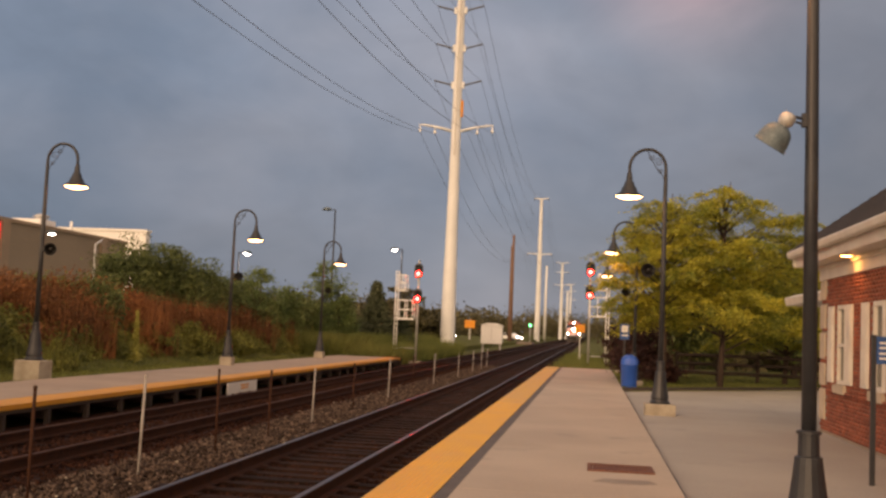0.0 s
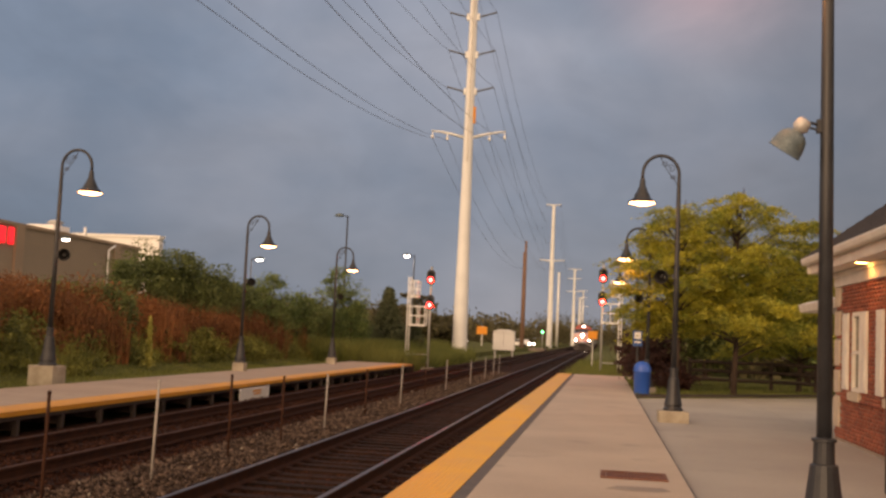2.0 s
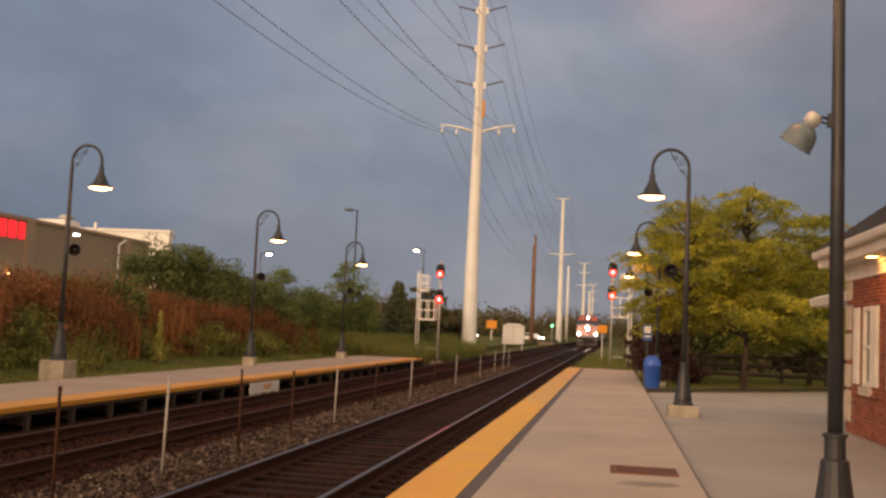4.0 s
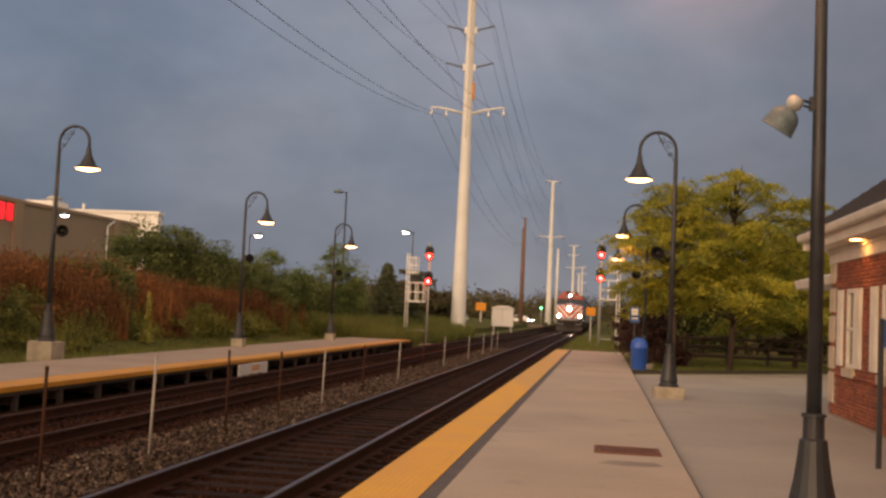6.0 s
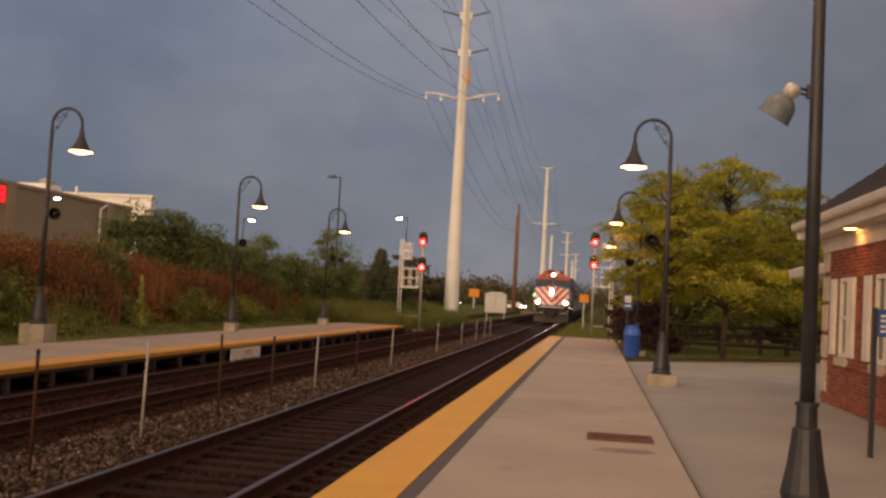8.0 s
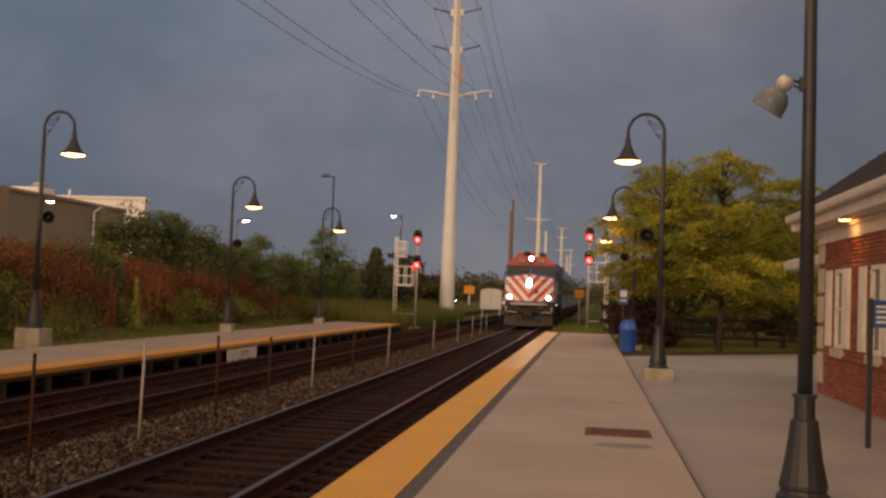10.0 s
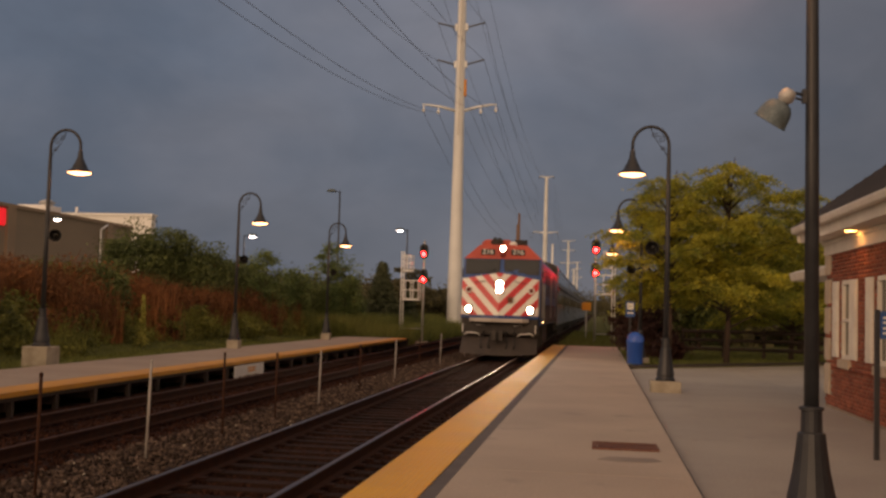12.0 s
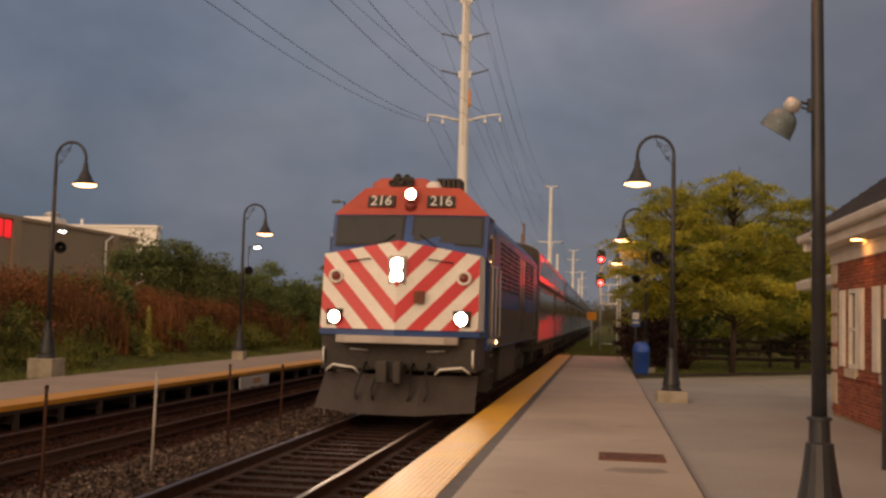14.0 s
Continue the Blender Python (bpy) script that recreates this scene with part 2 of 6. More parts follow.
LEAF_DARK = material("shrub_leaf", (0.16, 0.19, 0.055), 0.7, second=(0.07, 0.10, 0.032), scale=0.5, fine=4, bump=0, island=0.4, thin=0.25)
LEAF_MID = material("sapling_leaf", (0.20, 0.255, 0.075), 0.7, second=(0.105, 0.155, 0.048), scale=0.6, fine=4, bump=0, island=0.4, thin=0.3)
LEAF_FAR = material("far_leaf", (0.14, 0.125, 0.055), 0.8, second=(0.08, 0.075, 0.04), scale=0.3, fine=2, bump=0, island=0.35, thin=0.2)
LEAF_SPRUCE = material("conifer_needle", (0.10, 0.115, 0.055), 0.8, second=(0.05, 0.065, 0.034), scale=0.8, fine=6, bump=0, island=0.3, thin=0.1)
LEAF_RED_LIT = material("red_lit_shrub_leaf", (0.075, 0.028, 0.022), 0.7, second=(0.04, 0.018, 0.015), scale=0.8, fine=6, bump=0, island=0.35, thin=0.25)
WEED_RED = material("dock_seed_stalk", (0.29, 0.118, 0.042), 0.9, second=(0.12, 0.054, 0.022), scale=0.35, fine=5, bump=0, island=0.4, thin=0.2)
WEED_GREEN = material("weed_leaf", (0.24, 0.24, 0.05), 0.8, second=(0.095, 0.11, 0.03), scale=0.5, fine=4, bump=0, island=0.4, thin=0.3)
MULLEIN = material("mullein_leaf", (0.50, 0.46, 0.11), 0.8, second=(0.32, 0.32, 0.08), scale=2, fine=9, bump=0, island=0.25, thin=0.3)
WAREHOUSE = material("tan_block", (0.31, 0.255, 0.195), 0.9, second=(0.265, 0.22, 0.17), scale=0.25, fine=8, bump=0.2)
PILASTER = material("tan_pilaster", (0.36, 0.275, 0.20), 0.85, second=(0.30, 0.23, 0.17), scale=0.5, fine=10)
WHITE_METAL = material("white_cladding", (0.88, 0.88, 0.87), 0.6, second=(0.83, 0.83, 0.82), scale=0.3, fine=3, bump=0.02)
ASPHALT = material("asphalt", (0.07, 0.065, 0.06), 0.9, second=(0.045, 0.042, 0.04), scale=0.5, fine=30)
GRAVEL = material("pale_gravel", (0.24, 0.20, 0.165), 0.95, second=(0.16, 0.13, 0.105), scale=0.6, fine=12, bump=0.6)
CABLE = material("cable", (0.13, 0.135, 0.145), 0.6, 0.2, second=(0.10, 0.105, 0.11), bump=0)
ORANGE = material("orange_paint", (0.75, 0.30, 0.02), 0.6, second=(0.62, 0.24, 0.02), scale=1, fine=10, bump=0.03)
SIGNAL_BLACK = material("signal_black", (0.018, 0.017, 0.017), 0.5, second=(0.012, 0.012, 0.012), bump=0.04)
LAMP_WARM = material("lamp_warm", (0.9, 0.8, 0.6), 0.5, emit=(1.0, 0.45, 0.17), strength=16.0, bump=0)
LAMP_WHITE = material("lamp_white", (0.9, 0.9, 0.9), 0.5, emit=(1.0, 0.93, 0.85), strength=30.0, bump=0)
LAMP_AMBER = material("lamp_amber", (0.9, 0.7, 0.4), 0.5, emit=(1.0, 0.42, 0.10), strength=45.0, bump=0)
SIGNAL_RED = material("signal_red_lens", (0.6, 0.02, 0.02), 0.3, emit=(1.0, 0.0062, 0.0050), strength=260.0, bump=0)
SIGN_RED = material("sign_red_letters", (0.7, 0.02, 0.02), 0.4, emit=(1.0, 0.02, 0.03), strength=0.9, bump=0)
GREEN_LAMP = material("green_lamp", (0.1, 0.6, 0.2), 0.4, emit=(0.1, 1.0, 0.35), strength=5.0, bump=0)
GLASS_DARK = glass("dark_window", (0.03, 0.035, 0.04), 0.05, dark=True)


# ---- mesh helpers ----
def box(bm, x0, y0, z0, x1, y1, z1, m=None):
    vs = [bm.verts.new((x, y, z)) for x in (x0, x1) for y in (y0, y1) for z in (z0, z1)]
    if m is not None:
        for v in vs:
            v.co = m @ v.co
    for q in ((0, 1, 3, 2), (4, 6, 7, 5), (0, 4, 5, 1), (2, 3, 7, 6), (0, 2, 6, 4), (1, 5, 7, 3)):
        bm.faces.new([vs[k] for k in q])
    return vs


def tube(bm, pts, radii, seg=10, cap=True):
    """A round bar through the points; one radius, or one a point."""
    pts = [Vector(p) for p in pts]
    if not isinstance(radii, (list, tuple)):
        radii = [radii] * len(pts)
    rings, side = [], None
    for k, p in enumerate(pts):
        d = (pts[min(k + 1, len(pts) - 1)] - pts[max(k - 1, 0)]).normalized()
        if side is None:
            side = d.orthogonal().normalized()
        side = (side - d * side.dot(d)).normalized()
        other = d.cross(side)
        rings.append([bm.verts.new(p + radii[k] * (math.cos(a) * side + math.sin(a) * other)) for a in (2 * math.pi * j / seg for j in range(seg))])
    for a, b in zip(rings, rings[1:]):
        for j in range(seg):
            f = bm.faces.new((a[j], a[(j + 1) % seg], b[(j + 1) % seg], b[j]))
            f.smooth = True
    if cap:
        bm.faces.new(rings[0][::-1])
        bm.faces.new(rings[-1])


def lathe(bm, profile, seg=20, m=None, smooth=True, close=False):
    """Turn (radius, height) pairs round z."""
    rings = []
    for r, z in profile:
        ring = [bm.verts.new((r * math.cos(2 * math.pi * j / seg), r * math.sin(2 * math.pi * j / seg), z)) for j in range(seg)]
        if m is not None:
            for v in ring:
                v.co = m @ v.co
        rings.append(ring)
    for a, b in zip(rings, rings[1:]):
        for j in range(seg):
            f = bm.faces.new((a[j], a[(j + 1) % seg], b[(j + 1) % seg], b[j]))
            f.smooth = smooth
    if close:
        bm.faces.new(rings[0][::-1])
        bm.faces.new(rings[-1])


def prism(bm, outline, axis, lo, hi):
    """A flat outline (pairs) pushed along axis 'x', 'y' or 'z' from lo to hi."""
    def at(p, h):
        return {"x": (h, p[0], p[1]), "y": (p[0], h, p[1]), "z": (p[0], p[1], h)}[axis]
    a = [bm.verts.new(at(p, lo)) for p in outline]
    b = [bm.verts.new(at(p, hi)) for p in outline]
    n = len(outline)
    bm.faces.new(a[::-1])
    bm.faces.new(b)
    for j in range(n):
        bm.faces.new((a[j], a[(j + 1) % n], b[(j + 1) % n], b[j]))


def mesh_of(name, bm, mat):
    bmesh.ops.recalc_face_normals(bm, faces=bm.faces)
    me = bpy.data.meshes.new(name)
    bm.to_mesh(me)
    bm.free()
    me.materials.append(mat)
    return me


def part(name, bm, mat, parent=None, label="", bevel=0.0, kind=""):
    ob = new(name, mesh_of(name, bm, mat))
    ob.parent = parent
    if bevel:
        mod = ob.modifiers.new("edge", "BEVEL")
        mod.width, mod.segments, mod.limit_method, mod.angle_limit = bevel, 2, "ANGLE", radians(40)
    if label or kind:
        tagged(ob, label, kind=kind)
    return ob


def made(fn, *args, **kw):
    bm = bmesh.new()
    fn(bm, *args, **kw)
    return bm


def thing(name, label, category, m=None, group="", kind=""):
    ob = new(name)
    ob.empty_display_size = 0.2
    if m is not None:
        ob.matrix_basis = m
    return tagged(ob, label, category, group, kind)


def heap(name, verts, faces, mat, label, category, kind="stuff", parent=None):
    """Many small pieces in one mesh, from arrays."""
    me = bpy.data.meshes.new(name)
    v, f = np.asarray(verts, dtype=np.float32), np.asarray(faces, dtype=np.int32)
    k = f.shape[1]
    me.vertices.add(len(v))
    me.vertices.foreach_set("co", v.ravel())
    me.loops.add(f.size)
    me.loops.foreach_set("vertex_index", f.ravel())
    me.polygons.add(len(f))
    me.polygons.foreach_set("loop_start", np.arange(0, f.size, k, dtype=np.int32))
    me.polygons.foreach_set("loop_total", np.full(len(f), k, dtype=np.int32))
    me.update(calc_edges=True)
    me.validate()
    me.materials.append(mat)
    ob = new(name, me)
    ob.parent = parent
    return tagged(ob, label, category, kind=kind) if parent is None else tagged(ob, label, kind=kind)


def rot_set(rng, n):
    """n random turns as 3 x 3 arrays."""
    q = rng.normal(size=(n, 4))
    q /= np.linalg.norm(q, axis=1)[:, None]
    w, x, y, z = q.T
    return np.stack([np.stack([1 - 2 * (y * y + z * z), 2 * (x * y - w * z), 2 * (x * z + w * y)], 1),
                     np.stack([2 * (x * y + w * z), 1 - 2 * (x * x + z * z), 2 * (y * z - w * x)], 1),
                     np.stack([2 * (x * z - w * y), 2 * (y * z + w * x), 1 - 2 * (x * x + y * y)], 1)], 1)


def leaves(points, size, rng, long=1.6, droop=0.0):
    """A small four-cornered leaf at each point, turned at random."""
    n = len(points)
    s = size * rng.uniform(0.6, 1.35, n)
    base = np.array([(-0.5, 0, 0), (0, -0.5 * long, 0.08), (0.5, 0, 0), (0, 0.5 * long, 0.08)])
    turned = np.einsum("nij,kj->nki", rot_set(rng, n), base)
    turned[:, :, 2] *= 1 - droop
    v = points[:, None, :] + turned * s[:, None, None]
    return v.reshape(-1, 3), np.arange(4 * n).reshape(-1, 4)


def stalks(points, height, width, rng, lean=0.18):
    """An upright three-cornered blade at each point."""
    n = len(points)
    h = height * rng.uniform(0.55, 1.25, n)
    a = rng.uniform(0, 2 * np.pi, n)
    d = np.stack([np.cos(a), np.sin(a), np.zeros(n)], 1) * (width * rng.uniform(0.6, 1.4, n))[:, None]
    tip = points + np.stack([rng.normal(0, lean, n) * h, rng.normal(0, lean, n) * h, h], 1)
    v = np.stack([points - d, points + d, tip], 1)
    return v.reshape(-1, 3), np.arange(3 * n).reshape(-1, 3)



# ---- ground, tracks and platforms ----
RAIL_Z = -0.20
NEAR, FAR = -3.755, -7.81          # the tracks' middles
PLAT_END = 51.9


def bank(x, y):
    """Height of the ground beyond the far platform."""
    if x > -15.2:
        return -0.12 if x < -13.1 else -0.62
    rise = min(1.0, (-15.2 - x) / 5.5)
    fade = max(0.0, min(1.0, (78 - y) / 26.0))
    return -0.12 + 1.35 * rise * (0.25 + 0.75 * fade)


def build_ground():
    bm = bmesh.new()
    xs = [-3000, -600, -120, -60, -36, -30, -26, -23, -20, -18, -16.5, -15.2, -13.12, -13.08, -10.6, -10.0, -2.3, -1.9, 1.03, 1.05, 4, 12, 30, 100, 600, 3000]
    ys = [-3000, -300, -60, -20, 0, 10, 20, 30, 40, 48, PLAT_END - 0.1, PLAT_END + 0.1, 60, 75, 90, 110, 150, 200, 280, 400, 700, 3000]

    def height(x, y):
        if x <= -13.1:
            return bank(x, y)
        if x < -2.1:
            return -0.62
        if x > 1.04:
            return -0.13 if y < 60 else -0.2
        return -0.45 if y < PLAT_END else (-0.30 if x > -1.95 else -0.55)
    grid = [[bm.verts.new((x, y, height(x, y))) for y in ys] for x in xs]
    for a, b in zip(grid, grid[1:]):
        for k in range(len(ys) - 1):
            bm.faces.new((a[k], b[k], b[k + 1], a[k + 1]))
    ob = part("ground", bm, GRASS)
    tagged(ob, "uneven grass and weedy soil beside the tracks", "ground", kind="structure")


build_ground()


def build_ballast():
    bm = bmesh.new()
    outline = [(-10.4, -0.75), (-10.2, -0.45), (-9.3, -0.418), (-6.4, -0.418), (-5.95, -0.44), (-5.4, -0.44), (-5.0, -0.418), (-2.5, -0.418), (-2.12, -0.43), (-2.05, -0.8)]
    prism(bm, outline, "y", -60, 900)
    tagged(part("ballast", bm, BALLAST), "dark rusty crushed stone bed under both tracks", "track bed", kind="structure")
    rng = np.random.default_rng(5)

    def scatter(name, mat, n, x0, x1, y0, y1, z, size, label, taper=1.6):
        y = y0 + (y1 - y0) * rng.uniform(0, 1, n) ** taper
        x = rng.uniform(x0, x1, n)
        p = np.stack([x, y, z + rng.uniform(-0.02, 0.025, n)], 1)
        base = np.array([(1, 0, 0), (-1, 0, 0), (0, 1, 0), (0, -1, 0), (0, 0, 1), (0, 0, -1)]) * np.array([1.0, 0.8, 0.62])
        tri = np.array([(0, 2, 4), (2, 1, 4), (1, 3, 4), (3, 0, 4), (2, 0, 5), (1, 2, 5), (3, 1, 5), (0, 3, 5)])
        shape = base[None] * rng.uniform(0.7, 1.3, (n, 6, 1))
        v = p[:, None] + np.einsum("nij,nkj->nki", rot_set(rng, n), shape) * (size * rng.uniform(0.6, 1.4, n))[:, None, None]
        f = tri[None] + 6 * np.arange(n)[:, None, None]
        heap(name, v.reshape(-1, 3), f.reshape(-1, 3), mat, label, "gravel")
    scatter("ballast_stones", STONES, 26000, -6.45, -4.85, 7, 62, -0.425, 0.036, "loose grey crushed stones between the two tracks")
    scatter("pale_stones", FOOTING, 70, -6.6, -4.7, 9, 45, -0.40, 0.030, "few pale stones and paper scraps on the ballast", 1.4)
    scatter("rusty_ballast_stones", STONES_RUST, 14000, -4.4, -3.1, 7, 55, -0.418, 0.032, "rust-stained crushed stones between the rails")
    scatter("platform_side_stones", STONES_RUST, 8000, -2.9, -2.12, 7, 50, -0.41, 0.032, "rust-brown crushed stones along the platform")
    scatter("far_track_stones", STONES_RUST, 26000, -9.6, -6.4, 10, 62, -0.415, 0.034, "rust-stained crushed stones round the far track", 1.2)


build_ballast()


def rail_profile(x):
    pts = [(-0.07, 0.0), (0.07, 0.0), (0.07, 0.015), (0.012, 0.035), (0.012, 0.125), (0.036, 0.135), (0.036, 0.165), (-0.036, 0.165), (-0.036, 0.135), (-0.012, 0.125), (-0.012, 0.035), (-0.07, 0.015)]
    return [(x + a, RAIL_Z - 0.172 + b) for a, b in pts]


def build_track(name, mid, label, top, sunk):
    track = thing(name, label, "railway track", kind="structure")
    for side in (-0.7525, 0.7525):
        part("rail", made(prism, rail_profile(mid + side), "y", -60, 900), RAIL_SIDE, track, "rust-brown steel rail")
        part("railhead", made(box, mid + side - 0.033, -60, RAIL_Z - 0.006, mid + side + 0.033, 900, RAIL_Z), top, track, "worn running surface")
    me = mesh_of("tie", made(box, -1.3, -0.115, -0.17, 1.3, 0.115, 0), TIE)
    plate = mesh_of("tie_plate", made(box, -0.17, -0.09, 0, 0.17, 0.09, 0.018), TIE_PLATE)
    rng = random.Random(3)
    y = 6.0
    while y < 78:
        ob = new("tie", me)
        ob.parent = track
        ob.matrix_basis = pose(mid + rng.uniform(-0.04, 0.04), y, RAIL_Z - sunk + rng.uniform(-0.012, 0.003), 0, rng.uniform(-0.4, 0.4), rng.uniform(-1.2, 1.2))
        if y < 40 and sunk < 0.2:
            for side in (-0.7525, 0.7525):
                pl = new("tie_plate", plate)
                pl.parent = track
                pl.matrix_basis = pose(mid + side, y, RAIL_Z - 0.176)
        y += 0.52
    bm = bmesh.new()
    while y < 330:
        box(bm, mid - 1.3, y - 0.115, RAIL_Z - 0.33, mid + 1.3, y + 0.115, RAIL_Z - 0.175)
        y += 0.52
    part("far_ties", bm, TIE, track, "row of dark wooden ties", kind="stuff")


build_track("track_1", NEAR, "railway track with shiny rails on dark wooden ties", RAIL_TOP, 0.172)
build_track("track_2", FAR, "second railway track with rusty rails beside the far platform", RAIL_DULL, 0.212)


def build_platforms():
    # near platform in cast slabs with a tactile edge
    plat = thing("platform_1", "pale concrete station platform with a yellow tactile edge", "platform", kind="structure")
    y, k = -12.0, 0
    while y < PLAT_END - 0.1:
        y1 = min(y + 4.6, PLAT_END)
        part("slab", made(box, -1.33, y + 0.006, -0.35, 1.02, y1 - 0.006, 0.0), CONCRETE, plat, bevel=0.008)
        part("edge_strip", made(box, -1.475, y, -0.35, -1.334, y1, -0.004), EDGE_GREY, plat, "dark grey band beside the yellow strip")
        y = y1
    for k, (a, b) in enumerate(((12.02, 12.42),)):
        part("dark_patch", made(prism, [(0.06, a + 0.1), (0.3, a), (0.62, a + 0.02), (0.78, a + 0.16), (0.70, b), (0.2, b - 0.02)], "z", -0.02, 0.003), DARK_CONCRETE, plat, "darker patch on the concrete")
    part("face", made(box, -2.06, -12, -0.75, -1.48, PLAT_END, -0.03), FOOTING, plat, "concrete platform face")
    # tactile panels with truncated domes
    for k in range(-4, 43):
        y0 = k * 1.22
        y1 = min(y0 + 1.22, PLAT_END)
        if y1 - y0 < 0.2:
            continue
        bm = bmesh.new()
        box(bm, -2.098, y0 + 0.003, -0.06, -1.477, y1 - 0.003, 0.004)
        if 4 < y0 < 24:
            ny = int((y1 - y0) / 0.061)
            for i in range(10):
                for j in range(ny):
                    cx, cy = -2.06 + 0.061 * i, y0 + 0.03 + 0.061 * j
                    a = [bm.verts.new((cx + sx * 0.012, cy + sy * 0.012, 0.003)) for sx, sy in ((-1, -1), (1, -1), (1, 1), (-1, 1))]
                    b = [bm.verts.new((cx + sx * 0.007, cy + sy * 0.007, 0.007)) for sx, sy in ((-1, -1), (1, -1), (1, 1), (-1, 1))]
                    bm.faces.new(b)
                    for q in range(4):
                        bm.faces.new((a[q], a[(q + 1) % 4], b[(q + 1) % 4], b[q]))
        part("tactile_panel", bm, YELLOW, plat, "yellow tactile panel")
    # plaza beside the platform, ending in a slanting edge at the lawn
    plaza = thing("pavement", "wide grey concrete plaza between platform and station house", "pavement", kind="structure")
    edge = lambda x: 33.2 + (x - 1.03) * 1.02
    xs = [1.032, 4.49, 8.5, 13.0]
    for x0, x1 in zip(xs, xs[1:]):
        y = -12.0
        while y < edge(x0):
            y1 = y + 4.5
            a = b = y1
            if y1 > edge(x0) - 0.6:
                a, b = edge(x0), edge(x1)
                y1 = 999
            prism_pts = [(x0 + 0.005, y + 0.005), (x1 - 0.005, y + 0.005), (x1 - 0.005, b - 0.005), (x0 + 0.005, a - 0.005)]
            part("slab", made(prism, prism_pts, "z", -0.4, -0.064), PLAZA, plaza, bevel=0.006)
            y = y1
    jr, bm, y = random.Random(14), bmesh.new(), -12.0
    while y < 33.0:                                            # crumbling joint of uneven width
        y1 = min(y + jr.uniform(0.12, 0.7), 33.2)
        box(bm, 1.021 - jr.uniform(0.0, 0.006), y, -0.3, 1.026 + jr.uniform(0.0, 0.012), y1 - 0.002, jr.uniform(-0.006, 0.002))
        y = y1
    part("expansion_joint", bm, SIGNAL_BLACK, plaza, "dark crumbling joint filler")
    lawn = part("lawn", made(prism, [(1.05, 33.24), (13.0, 45.43), (40.0, 45.43), (40.0, 59.9), (1.05, 59.9)], "z", -0.3, -0.03), GRASS)
    tagged(lawn, "shaded yellow-green lawn under the trees", "lawn", kind="structure")
    # far platform: a timber-framed deck on posts
    deck = thing("platform_2", "low concrete-topped far platform on dark timber posts", "platform", kind="structure")
    y = -10.0
    while y < 54.7:
        y1 = min(y + 4.8, 54.8)
        part("slab", made(box, -13.1, y + 0.01, -0.16, -10.54, y1 - 0.01, 0.0), DECK, deck, bevel=0.008)
        part("tactile_panel", made(box, -10.535, y + 0.004, -0.085, -9.83, y1 - 0.004, 0.004), YELLOW_WORN, deck, "yellow tactile edge panel")
        part("edge_board", made(box, -9.93, y + 0.004, -0.16, -9.85, y1 - 0.004, -0.09), CREOSOTE, deck, "dark timber edge board")
        y = y1
    y = -9.0
    while y < 54.6:
        part("post", made(box, -9.94, y - 0.045, -0.75, -9.84, y + 0.045, -0.165), TIMBER_POST, deck, bevel=0.008)
        part("joist", made(box, -13.0, y - 0.05, -0.34, -9.95, y + 0.05, -0.165), CREOSOTE, deck)
        y += 1.53
    # added dark sheet: its colour stands in for shade in the open void
    part("shade_sheet", made(box, -12.9, -10, -0.75, -12.85, 54.6, -0.17), UNDER_DECK_SHADE, deck, "dark sheet standing in for the shade under the deck")
    part("end_board", made(box, -13.1, 54.81, -0.6, -9.75, 54.87, -0.01), CREOSOTE, deck)


build_platforms()

# ---- station lamps ----
def spiral(cx, cz, r, turns, start, flip=1, n=22):
    return [(cx + flip * r * (1 - 0.85 * k / n) * math.cos(start + turns * 2 * math.pi * k / n), 0, cz + r * (1 - 0.85 * k / n) * math.sin(start + turns * 2 * math.pi * k / n)) for k in range(n + 1)]


def add_horn(parent, m, mount, grey):
    """A horn loudspeaker: bell, driver dome and yoke; the mouth looks along -z of m."""
    bm = bmesh.new()
    lathe(bm, [(0.05, 0.085), (0.085, 0.07), (0.118, 0.035), (0.136, -0.01), (0.146, -0.07), (0.15, -0.115), (0.155, -0.12), (0.155, -0.13), (0.145, -0.128), (0.13, -0.07), (0.06, 0.02)], 20, m)
    horn = part("horn", bm, grey, parent, "grey bell-mouthed loudspeaker horn")
    part("driver", made(lathe, [(0.0, 0.215), (0.045, 0.21), (0.07, 0.18), (0.074, 0.12), (0.05, 0.085)], 16, m), ALU, horn, "pale driver dome")
    part("phase_plug", made(lathe, [(0.0, -0.09), (0.05, -0.08), (0.055, -0.04), (0.03, 0.02)], 12, m), SIGNAL_BLACK, horn)
    top = m @ Vector((0, 0, 0.14))
    bm = bmesh.new()
    tube(bm, [mount, (Vector(mount) + top) / 2 + Vector((0, 0, 0.025)), top], 0.014, 8)
    tube(bm, [Vector(mount) + Vector((0, 0, -0.05)), (Vector(mount) + top) / 2 + Vector((0, 0, -0.02))], 0.011, 6)
    box(bm, mount[0] - 0.03, mount[1] - 0.03, mount[2] - 0.07, mount[0] + 0.03, mount[1] + 0.03, mount[2] + 0.05)
    part("bracket", bm, BLACK_IRON, parent)


